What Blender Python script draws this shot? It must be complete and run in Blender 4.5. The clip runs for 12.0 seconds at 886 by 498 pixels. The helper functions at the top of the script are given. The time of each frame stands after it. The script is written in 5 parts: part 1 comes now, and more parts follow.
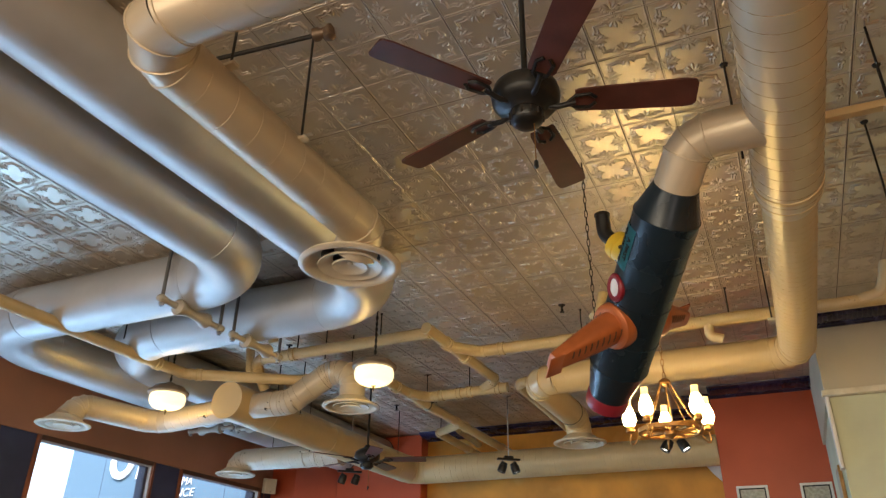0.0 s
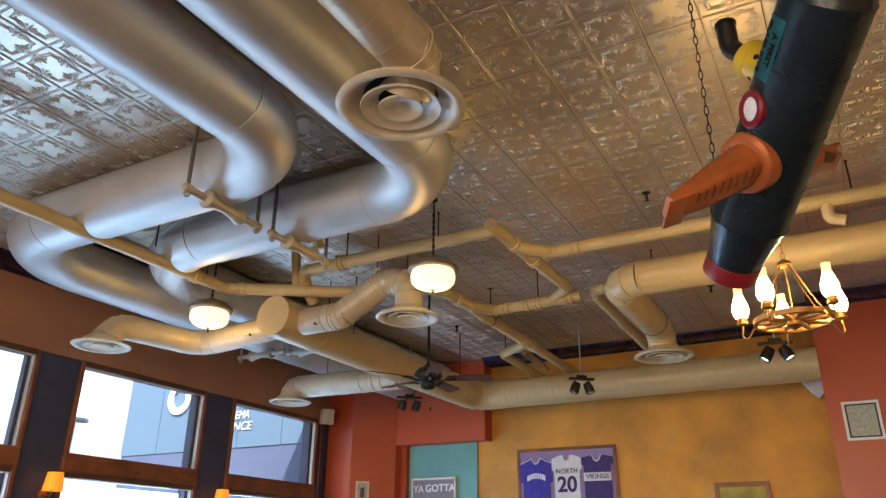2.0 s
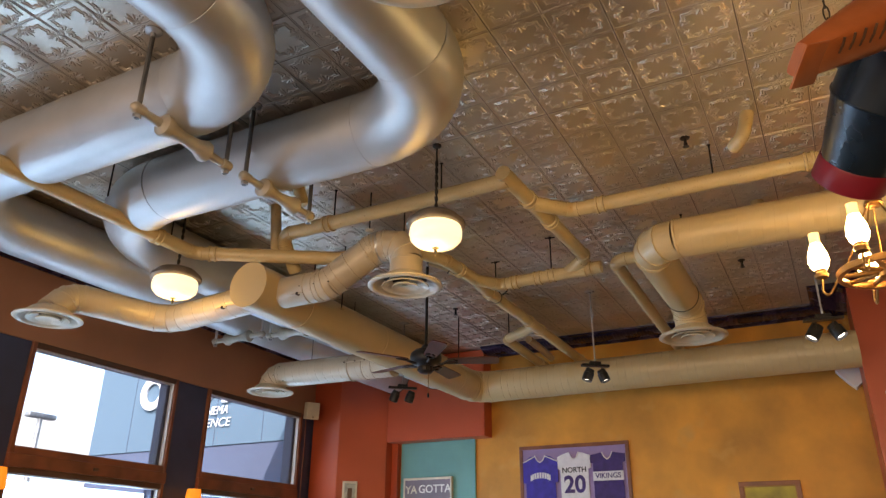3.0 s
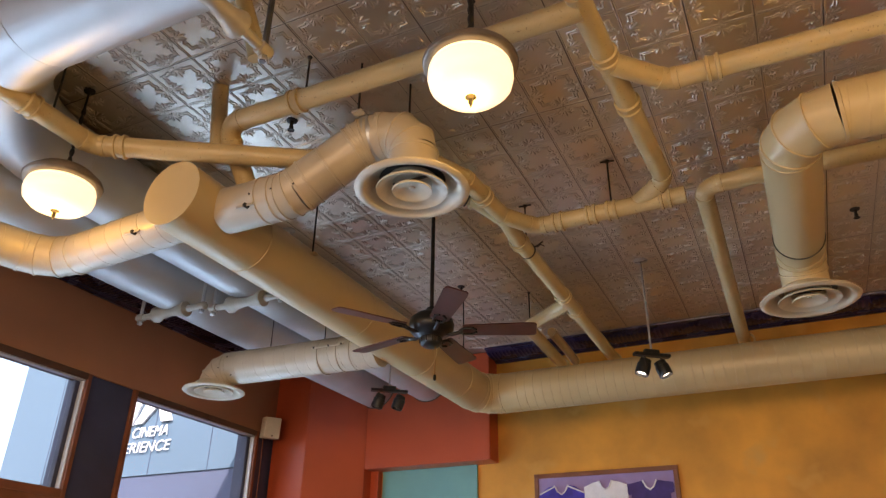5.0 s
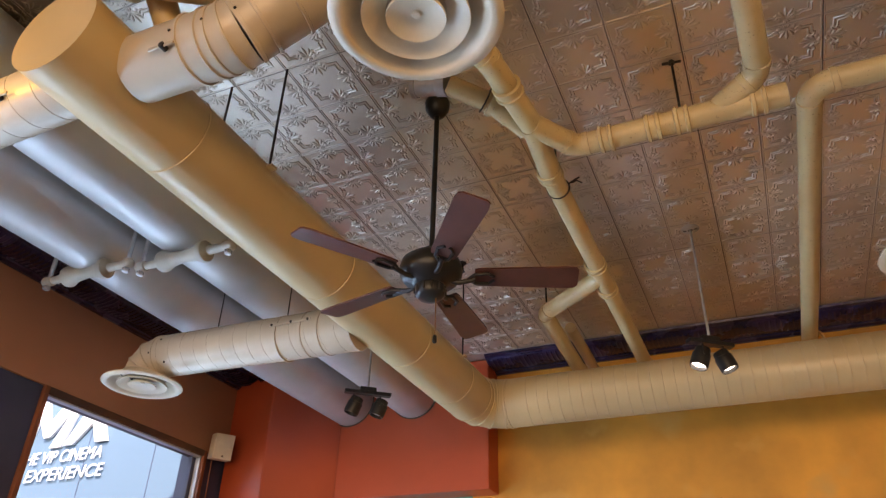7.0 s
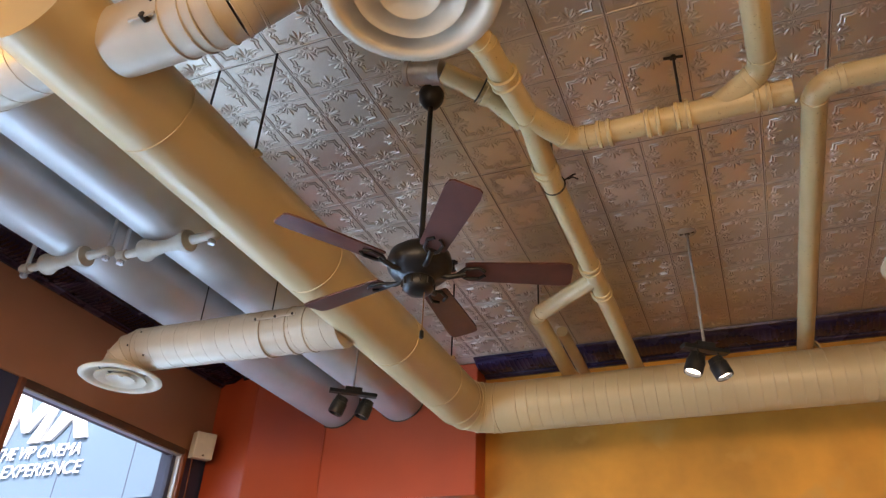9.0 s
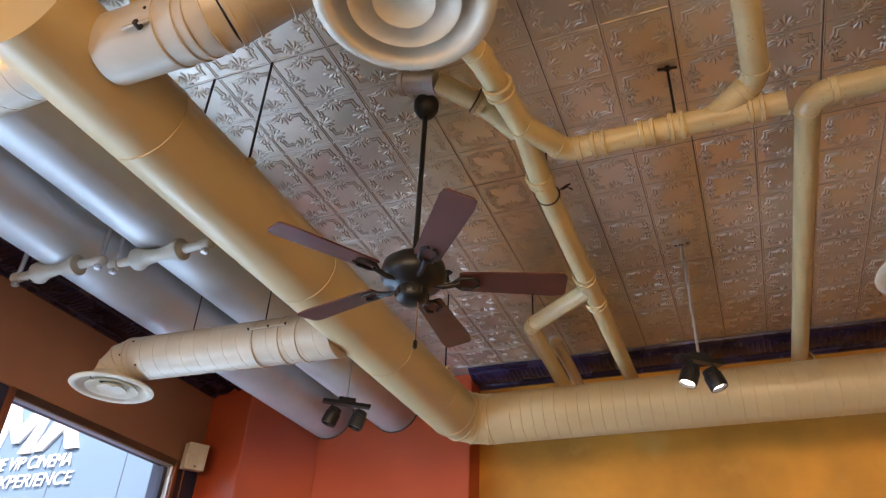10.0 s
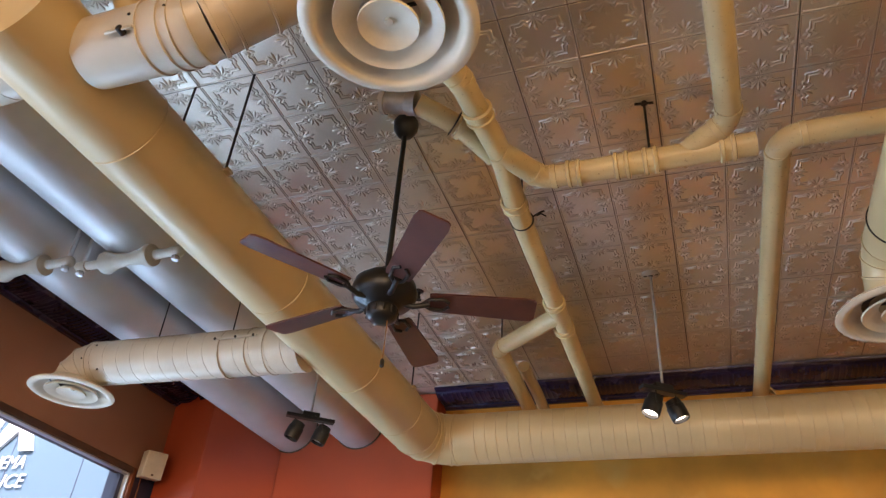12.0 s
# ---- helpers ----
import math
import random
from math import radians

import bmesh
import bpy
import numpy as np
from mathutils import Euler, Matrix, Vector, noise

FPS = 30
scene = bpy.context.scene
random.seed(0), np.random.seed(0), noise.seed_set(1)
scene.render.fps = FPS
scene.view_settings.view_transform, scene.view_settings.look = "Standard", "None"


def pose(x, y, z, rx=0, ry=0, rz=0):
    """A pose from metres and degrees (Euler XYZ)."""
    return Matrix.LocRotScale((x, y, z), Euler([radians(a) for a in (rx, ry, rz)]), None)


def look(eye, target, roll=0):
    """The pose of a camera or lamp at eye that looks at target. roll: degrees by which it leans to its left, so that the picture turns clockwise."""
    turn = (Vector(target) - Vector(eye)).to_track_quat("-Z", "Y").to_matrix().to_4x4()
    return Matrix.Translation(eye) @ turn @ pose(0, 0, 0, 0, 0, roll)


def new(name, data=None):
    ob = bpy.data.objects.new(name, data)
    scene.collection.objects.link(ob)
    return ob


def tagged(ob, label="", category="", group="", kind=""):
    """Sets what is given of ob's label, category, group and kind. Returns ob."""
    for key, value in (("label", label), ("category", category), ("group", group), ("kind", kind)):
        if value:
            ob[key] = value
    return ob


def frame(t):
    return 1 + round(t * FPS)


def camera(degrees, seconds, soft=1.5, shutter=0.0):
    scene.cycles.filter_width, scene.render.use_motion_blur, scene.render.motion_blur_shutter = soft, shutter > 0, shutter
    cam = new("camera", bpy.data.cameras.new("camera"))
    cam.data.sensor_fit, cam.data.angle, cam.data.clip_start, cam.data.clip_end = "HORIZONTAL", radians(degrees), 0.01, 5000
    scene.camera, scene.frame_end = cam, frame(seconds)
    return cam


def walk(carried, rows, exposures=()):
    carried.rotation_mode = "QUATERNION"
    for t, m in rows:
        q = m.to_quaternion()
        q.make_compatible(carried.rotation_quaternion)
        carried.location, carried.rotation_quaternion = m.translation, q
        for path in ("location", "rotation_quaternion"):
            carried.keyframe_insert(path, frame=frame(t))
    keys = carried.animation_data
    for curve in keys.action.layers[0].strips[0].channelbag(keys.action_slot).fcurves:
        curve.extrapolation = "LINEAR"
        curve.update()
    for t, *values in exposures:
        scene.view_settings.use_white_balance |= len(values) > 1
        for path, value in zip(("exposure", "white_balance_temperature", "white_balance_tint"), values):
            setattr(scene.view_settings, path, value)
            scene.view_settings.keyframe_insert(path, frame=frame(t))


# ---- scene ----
cam = camera(62.3, 12.0, 1.4)
METRES, EYE, TILT, LEAN, TURN = 5.75, 1.5, 0.0, 0.0, 24.6
ROWS = [
    (0.0, 0.0, 0.0, 0.0, -0.35, 26.84, -0.69),
    (0.5, 0.0063, 0.0068, -0.0011, 0.46, 25.84, -0.54),
    (1.0, 0.0104, 0.0324, -0.0083, 1.74, 24.27, -0.47),
    (1.5, -0.0103, 0.0983, -0.0125, 3.19, 22.72, -0.45),
    (2.0, -0.0208, 0.1669, -0.0117, 4.09, 22.62, -0.46),
    (2.5, -0.0264, 0.2478, -0.0097, 4.12, 22.85, -0.44),
    (3.0, -0.0512, 0.3312, -0.012, 3.12, 23.1, -0.46),
    (3.5, -0.0663, 0.4272, -0.0136, 2.02, 23.31, -0.67),
    (5.5, -0.1199, 0.7789, -0.0061, 0.6, 28.84, -0.81),
    (6.0, -0.1166, 0.8532, -0.0039, 0.5, 30.45, -1.01),
    (6.5, -0.1257, 0.9123, -0.0043, -0.13, 31.12, -1.3),
    (7.0, -0.1354, 0.9501, -0.0021, -1.19, 31.18, -1.46),
    (9.0, -0.1322, 0.9733, -0.0005, -2.43, 31.78, -2.47),
    (9.5, -0.132, 0.9748, -0.0006, -2.59, 32.23, -2.47),
    (10.0, -0.1314, 0.9751, -0.0003, -2.87, 32.64, -2.44),
    (10.5, -0.1307, 0.9741, -0.0, -3.17, 33.03, -2.47),
    (11.0, -0.1307, 0.9729, -0.0, -3.34, 33.34, -2.56),
    (11.5, -0.1304, 0.9719, 0.0002, -4.23, 33.7, -3.09),
    (12.0, -0.1303, 0.9708, 0.0005, -6.18, 34.15, -3.82),
]
walk(cam, [(t, pose(0, 0, EYE, TILT, LEAN, TURN) @ pose(METRES * x, METRES * y, METRES * z, 90 + pitch, roll, yaw)) for t, x, y, z, yaw, pitch, roll in ROWS],
     exposures=[(0.0, 1.78, 6300, 10), (2.5, 1.70, 6800, 17), (3.5, 1.63, 7250, 21), (5.5, 1.85, 7400, 24), (6.5, 2.04, 7450, 25), (9.0, 2.23, 7150, 23), (12.0, 2.23, 7150, 23)])

# ---- light ----
SPOT_W = 6.5
WEST_W = 1.05
WEST_FAR_W = 7.5
SOUTH_W = 5.8
PENDANT_W = 2.2
world = bpy.data.worlds.new("world")
scene.world = world
world.use_nodes = True
wn = world.node_tree
sky = wn.nodes.new("ShaderNodeTexSky")
sky.sky_type, sky.sun_disc = "NISHITA", False
sky.sun_elevation, sky.sun_rotation = radians(40), radians(157)
wn.links.new(sky.outputs[0], wn.nodes["Background"].inputs[0])
wn.nodes["Background"].inputs[1].default_value = 0.15
sun_data = bpy.data.lights.new("sun", "SUN")
sun_data.energy, sun_data.angle, sun_data.color = 2.0, radians(0.6), (1.0, 0.95, 0.88)
sun_ob = new("sun", sun_data)
sun_ob.matrix_world = look((6, -14, 13), (0, 0, 0))

CEIL = 4.15          # ceiling height
WIN_X = -7.8         # face of the wall with the windows
FAR_Y = 10.85        # face of the far wall
PART_Y = 7.6         # face of the beige partition


# ---- materials ----
def material(name, color, rough=0.5, metal=0.0, vary=0.12, scale=6.0, bump=0.15, fine=60.0, spots=0.0, spot_color=(0.1, 0.07, 0.04), spot_scale=75, coat=0.0, island=False):
    m = bpy.data.materials.new(name)
    m.use_nodes = True
    t = m.node_tree
    b = t.nodes["Principled BSDF"]
    co = t.nodes.new("ShaderNodeTexCoord")
    big = t.nodes.new("ShaderNodeTexNoise")
    big.inputs["Scale"].default_value, big.inputs["Detail"].default_value = scale, 6
    small = t.nodes.new("ShaderNodeTexNoise")
    small.inputs["Scale"].default_value, small.inputs["Detail"].default_value = fine, 4
    for n in (big, small):
        t.links.new(co.outputs["Object"], n.inputs["Vector"])
    mix = t.nodes.new("ShaderNodeMix")
    mix.data_type = "RGBA"
    mix.inputs["A"].default_value = (*[c * (1 - vary) for c in color], 1)
    mix.inputs["B"].default_value = (*[min(1, c * (1 + vary)) for c in color], 1)
    ramp = t.nodes.new("ShaderNodeMapRange")
    ramp.inputs["From Min"].default_value, ramp.inputs["From Max"].default_value = 0.32, 0.68
    t.links.new(big.outputs["Fac"], ramp.inputs["Value"])
    t.links.new(ramp.outputs[0], mix.inputs["Factor"])
    out = mix.outputs["Result"]
    if spots:
        sp = t.nodes.new("ShaderNodeTexNoise")
        sp.inputs["Scale"].default_value, sp.inputs["Detail"].default_value = spot_scale, 3
        t.links.new(co.outputs["Object"], sp.inputs["Vector"])
        r2 = t.nodes.new("ShaderNodeMapRange")
        r2.inputs["From Min"].default_value, r2.inputs["From Max"].default_value = 0.66 - spots * 0.1, 0.72
        t.links.new(sp.outputs["Fac"], r2.inputs["Value"])
        m2 = t.nodes.new("ShaderNodeMix")
        m2.data_type = "RGBA"
        m2.inputs["B"].default_value = (*spot_color, 1)
        t.links.new(r2.outputs[0], m2.inputs["Factor"])
        t.links.new(out, m2.inputs["A"])
        out = m2.outputs["Result"]
    t.links.new(out, b.inputs["Base Color"])
    rr = t.nodes.new("ShaderNodeMapRange")
    rr.inputs["To Min"].default_value, rr.inputs["To Max"].default_value = max(0.02, rough - 0.08), min(1, rough + 0.1)
    t.links.new(big.outputs["Fac"], rr.inputs["Value"])
    t.links.new(rr.outputs[0], b.inputs["Roughness"])
    b.inputs["Metallic"].default_value = metal
    b.inputs["Coat Weight"].default_value = coat
    if bump:
        bp = t.nodes.new("ShaderNodeBump")
        bp.inputs["Strength"].default_value, bp.inputs["Distance"].default_value = bump, 0.004
        t.links.new(small.outputs["Fac"], bp.inputs["Height"])
        t.links.new(bp.outputs[0], b.inputs["Normal"])
    return m


def glow(name, color, strength):
    m = bpy.data.materials.new(name)
    m.use_nodes = True
    b = m.node_tree.nodes["Principled BSDF"]
    b.inputs["Base Color"].default_value = (*color, 1)
    b.inputs["Emission Color"].default_value = (*color, 1)
    b.inputs["Emission Strength"].default_value = strength
    b.inputs["Roughness"].default_value = 0.25
    return m


TIN = material("tin_ceiling", (0.60, 0.525, 0.43), 0.34, 0.72, 0.16, 1.0, 0.12, 28)
# Darker than the ducts: paints the thin shadow line along wound seams.
SEAM_PAINT = material("seam_shadow_paint", (0.30, 0.21, 0.10), 0.5, 0.0, 0.2, 6, 0.05, 40)
# Dark tone for the shade inside narrow gaps: tile seams and duct entries.
SEAM = material("gap_shade", (0.09, 0.07, 0.05), 0.7, 0.2, 0.3, 8, 0.1, 40)
SILVER = material("silver_paint", (0.54, 0.535, 0.525), 0.44, 0.55, 0.08, 3, 0.05, 50)
CREAM = material("cream_paint", (0.60, 0.47, 0.27), 0.32, 0.0, 0.07, 3, 0.08, 40)
CREAM_WORN = material("cream_paint_worn", (0.55, 0.41, 0.205), 0.33, 0.0, 0.08, 5, 0.2, 35, 0.06, (0.32, 0.22, 0.10))
CREAM_DUCT = material("cream_duct_paint", (0.535, 0.395, 0.205), 0.36, 0.05, 0.06, 2, 0.04, 40)
PALE_DUCT = material("pale_duct_paint", (0.50, 0.42, 0.31), 0.38, 0.1, 0.12, 3, 0.08, 40)
TAN_DUCT = material("tan_duct_paint", (0.55, 0.46, 0.33), 0.36, 0.35, 0.08, 3, 0.08, 40)
OFFWHITE = material("diffuser_enamel", (0.60, 0.52, 0.385), 0.36, 0.0, 0.10, 8, 0.1, 60)
ORANGE_WALL = material("ochre_plaster", (0.60, 0.26, 0.028), 0.55, 0, 0.26, 1.6, 0.25, 22, 0.9, (0.62, 0.31, 0.06), 2.6)
BROWN_WALL = material("tan_orange_plaster", (0.41, 0.19, 0.10), 0.6, 0, 0.1, 1.2, 0.2, 30)
RED_WALL = material("brick_red_plaster", (0.46, 0.075, 0.026), 0.38, 0, 0.1, 1.5, 0.2, 30)
BEIGE_WALL = material("beige_plaster", (0.48, 0.42, 0.30), 0.6, 0, 0.08, 1.5, 0.2, 30)
GREEN_WALL = material("pale_green_plaster", (0.52, 0.55, 0.40), 0.6, 0, 0.1, 2, 0.2, 30)
TEAL = material("teal_paint", (0.13, 0.33, 0.31), 0.5, 0, 0.1, 2, 0.15, 30)
WHITE = material("white_paint", (0.75, 0.73, 0.68), 0.45, 0, 0.05, 3, 0.1, 40)
DARK_WOOD = material("dark_trim_wood", (0.10, 0.045, 0.022), 0.4, 0, 0.3, 4, 0.15, 40)
BROWN_WOOD = material("reddish_wood", (0.20, 0.065, 0.028), 0.4, 0, 0.3, 4, 0.15, 40)
POST = material("slate_post_paint", (0.040, 0.048, 0.10), 0.42, 0, 0.2, 3, 0.15, 40)
CORNICE = material("oxblood_tin_cornice", (0.020, 0.014, 0.045), 0.26, 0.2, 0.3, 4, 0.2, 40)
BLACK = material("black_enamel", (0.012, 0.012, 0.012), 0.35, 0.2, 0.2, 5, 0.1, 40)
IRON = material("dark_iron", (0.035, 0.03, 0.026), 0.5, 0.6, 0.2, 10, 0.2, 60)
STEEL = material("galvanised_steel", (0.5, 0.5, 0.5), 0.4, 0.8, 0.15, 12, 0.1, 60)
DARK_STEEL = material("dull_steel_rod", (0.14, 0.135, 0.13), 0.45, 0.5, 0.2, 10, 0.2, 60)
# Metal of the head strips; its pale tone also paints the lit jambs.
PALE_TRIM = material("aluminium_and_lit_jamb", (0.62, 0.64, 0.66), 0.35, 0.4, 0.05, 8, 0.05, 60)
PEWTER = material("brown_pewter", (0.24, 0.19, 0.15), 0.4, 0.6, 0.2, 10, 0.1, 60)
BRONZE = material("dark_bronze", (0.16, 0.11, 0.075), 0.42, 0.6, 0.2, 10, 0.2, 60)
BRASS = material("aged_brass", (0.38, 0.20, 0.07), 0.38, 0.9, 0.15, 12, 0.1, 60)
COPPER = material("copper_fin", (0.42, 0.12, 0.035), 0.36, 0.3, 0.15, 9, 0.15, 50)
BLADE = material("walnut_blade", (0.085, 0.026, 0.017), 0.4, 0, 0.25, 9, 0.1, 60)
NAVY = material("navy_enamel", (0.009, 0.019, 0.029), 0.26, 0.1, 0.2, 4, 0.06, 40)
TEAL_PLATE = material("teal_plate", (0.03, 0.20, 0.24), 0.4, 0, 0.15, 8, 0.1, 50)
CRIMSON = material("crimson_enamel", (0.20, 0.012, 0.022), 0.3, 0, 0.15, 8, 0.1, 50)
YELLOW = material("yellow_enamel", (0.62, 0.42, 0.03), 0.35, 0, 0.12, 8, 0.1, 50)
OLIVE_YELLOW = material("painted_canvas", (0.36, 0.28, 0.03), 0.5, 0, 0.35, 5, 0.2, 60)
FLOOR_WOOD = material("brown_floor", (0.16, 0.11, 0.075), 0.45, 0, 0.25, 2, 0.15, 30)
FRAME_GOLD = material("gilt_frame", (0.30, 0.16, 0.045), 0.38, 0.6, 0.2, 14, 0.25, 60)
PAPER = material("aged_paper", (0.66, 0.60, 0.46), 0.7, 0, 0.1, 12, 0.05, 80)
MAT_GREY = material("engraving_grey", (0.42, 0.40, 0.33), 0.7, 0, 0.25, 30, 0.05, 80)
LILAC = material("lilac_mount", (0.30, 0.22, 0.42), 0.7, 0, 0.06, 10, 0.05, 80)
PURPLE = material("purple_jersey", (0.055, 0.03, 0.15), 0.75, 0, 0.2, 14, 0.3, 120)
JERSEY_WHITE = material("white_jersey", (0.72, 0.71, 0.72), 0.8, 0, 0.07, 14, 0.3, 120)
FACADE = material("blue_grey_cladding", (0.115, 0.195, 0.27), 0.6, 0, 0.06, 0.4, 0.1, 10)
ASPHALT = material("asphalt", (0.05, 0.05, 0.05), 0.9, 0, 0.2, 2, 0.3, 30)
ROLLER = material("pale_roller_enamel", (0.42, 0.37, 0.29), 0.4, 0.1, 0.1, 10, 0.1, 50)
LAMP_GLASS = glow("lit_opal_glass", (1.0, 0.83, 0.45), 0.46)
FLAME_GLASS = glow("lit_frosted_chimney", (1.0, 0.74, 0.29), 17.0)
NECK_GLASS = glow("lit_chimney_neck", (1.0, 0.66, 0.20), 0.7)
SPOT_FACE = glow("lit_spot_lens", (1.0, 0.93, 0.8), 2.5)
SHADE_GLOW = glow("lit_amber_shade", (1.0, 0.31, 0.025), 0.24)
SIGN_WHITE = material("white_sign_letters", (0.85, 0.85, 0.86), 0.4, 0, 0.02, 3, 0, 40)
EXIT_RED = glow("exit_red", (0.9, 0.05, 0.03), 0.15)

GLASS = bpy.data.materials.new("window_glass")
GLASS.use_nodes = True
gb = GLASS.node_tree.nodes["Principled BSDF"]
gb.inputs["Transmission Weight"].default_value, gb.inputs["Roughness"].default_value, gb.inputs["IOR"].default_value = 1.0, 0.0, 1.1
gb.inputs["Base Color"].default_value = (0.93, 0.96, 1.0, 1)


# ---- mesh helpers ----
def empty(name, at=(0, 0, 0), label="", category="", group="", kind=""):
    ob = new(name)
    ob.empty_display_size = 0.05
    ob.location = at
    return tagged(ob, label, category, group, kind)


def place_of(ob):
    own = ob.matrix_parent_inverse @ ob.matrix_basis if ob.parent else ob.matrix_basis
    return place_of(ob.parent) @ own if ob.parent else own


def attach(ob, parent):
    ob.parent = parent
    ob.matrix_parent_inverse = place_of(parent).inverted()


def part(name, bm, mat, parent=None, label="", smooth=True):
    me = bpy.data.meshes.new(name)
    bm.to_mesh(me)
    bm.free()
    me.materials.append(mat)
    if smooth:
        me.polygons.foreach_set("use_smooth", [True] * len(me.polygons))
        me.set_sharp_from_angle(angle=radians(44))
    ob = new(name, me)
    if parent:
        attach(ob, parent)
    return tagged(ob, label)


def add_box(bm, lo, hi, bevel=0.0):
    c = [(a + b) / 2 for a, b in zip(lo, hi)]
    s = [abs(b - a) for a, b in zip(lo, hi)]
    res = bmesh.ops.create_cube(bm, size=1, matrix=Matrix.Translation(c) @ Matrix.Diagonal((*s, 1)))
    if bevel:
        edges = list({e for v in res["verts"] for e in v.link_edges})
        bmesh.ops.bevel(bm, geom=edges, offset=bevel, segments=2, affect="EDGES", profile=0.5)
    return bm


def box(lo, hi, bevel=0.0):
    return add_box(bmesh.new(), lo, hi, bevel)


def add_rings(bm, rings, caps=(True, True)):
    """Joins rings of points into a skin."""
    rows = [[bm.verts.new(p) for p in ring] for ring in rings]
    n = len(rows[0])
    for a, b in zip(rows, rows[1:]):
        for i in range(n):
            bm.faces.new((a[i], a[(i + 1) % n], b[(i + 1) % n], b[i]))
    if caps[0]:
        bm.faces.new(rows[0][::-1])
    if caps[1]:
        bm.faces.new(rows[-1])
    return bm


def sweep_rings(pts, radii, segs):
    pts = [Vector(p) for p in pts]
    if not hasattr(radii, "__len__"):
        radii = [radii] * len(pts)
    tang = []
    for i in range(len(pts)):
        a, b = pts[max(0, i - 1)], pts[min(len(pts) - 1, i + 1)]
        tang.append((b - a).normalized())
    u = tang[0].orthogonal().normalized()
    rings = []
    for p, t, r in zip(pts, tang, radii):
        u = (u - t * u.dot(t)).normalized()
        v = t.cross(u)
        rings.append([p + (u * math.cos(a) + v * math.sin(a)) * r for a in [2 * math.pi * k / segs for k in range(segs)]])
    return rings


def add_sweep(bm, pts, radii, segs=24, caps=(True, True)):
    return add_rings(bm, sweep_rings(pts, radii, segs), caps)


def sweep(pts, radii, segs=24, caps=(True, True)):
    return add_sweep(bmesh.new(), pts, radii, segs, caps)


def frame_at(at, axis):
    z = Vector(axis).normalized()
    return Matrix.Translation(at) @ z.to_track_quat("Z", "Y").to_matrix().to_4x4()


def add_lathe(bm, profile, at=(0, 0, 0), axis=(0, 0, 1), segs=32, caps=(False, False)):
    """profile: radius and height, along the axis."""
    m = frame_at(at, axis)
    rings = [[m @ Vector((r * math.cos(a), r * math.sin(a), h)) for a in [2 * math.pi * k / segs for k in range(segs)]] for r, h in profile]
    return add_rings(bm, rings, caps)


def lathe(profile, at=(0, 0, 0), axis=(0, 0, 1), segs=32, caps=(False, False)):
    return add_lathe(bmesh.new(), profile, at, axis, segs, caps)


def gored_elbow(name, pts, r, segs, mat, parent, label=""):
    """A mitred elbow: the first section, with the further sections as its parts."""
    rings = sweep_rings(pts, r, segs)
    first = part(name, add_rings(bmesh.new(), rings[:2], (False, False)), mat, parent, label)
    for a, b in zip(rings[1:], rings[2:]):
        part("gore", add_rings(bmesh.new(), [a, b], (False, False)), mat, first)
    return first


def rod(a, b, r=0.008, segs=8):
    return sweep([a, b], r, segs)


def legs_and_bends(nodes, bend, steps=10):
    """Splits a line of nodes into straight legs and round bends."""
    nodes = [Vector(n) for n in nodes]
    out, start = [], nodes[0]
    for i in range(1, len(nodes) - 1):
        a, b, c = nodes[i - 1], nodes[i], nodes[i + 1]
        d1, d2 = (b - a).normalized(), (c - b).normalized()
        ang = d1.angle(d2)
        rad = bend[i - 1] if hasattr(bend, "__len__") else bend
        cut = min(rad * math.tan(ang / 2), (b - a).length * 0.9, (c - b).length * 0.49 if i < len(nodes) - 2 else (c - b).length * 0.95)
        p, q = b - d1 * cut, b + d2 * cut
        if (p - start).length > 1e-3:
            out.append(("leg", [start, p]))
        k = cut / math.tan(ang / 2)
        inward = (d2 - d1).normalized()
        centre = b + inward * (k / math.cos(ang / 2))
        e1 = (p - centre).normalized()
        axis = d1.cross(d2).normalized()
        out.append(("bend", [centre + Matrix.Rotation(ang * s / steps, 3, axis) @ (e1 * k) for s in range(steps + 1)]))
        start = q
    if (nodes[-1] - start).length > 1e-3:
        out.append(("leg", [start, nodes[-1]]))
    return out


def ring_band(at, axis, r, width=0.02, lift=0.004, segs=32):
    return lathe([(r - 0.002, -width / 2), (r + lift, -width / 2 + 0.002), (r + lift, width / 2 - 0.002), (r - 0.002, width / 2)], at, axis, segs)


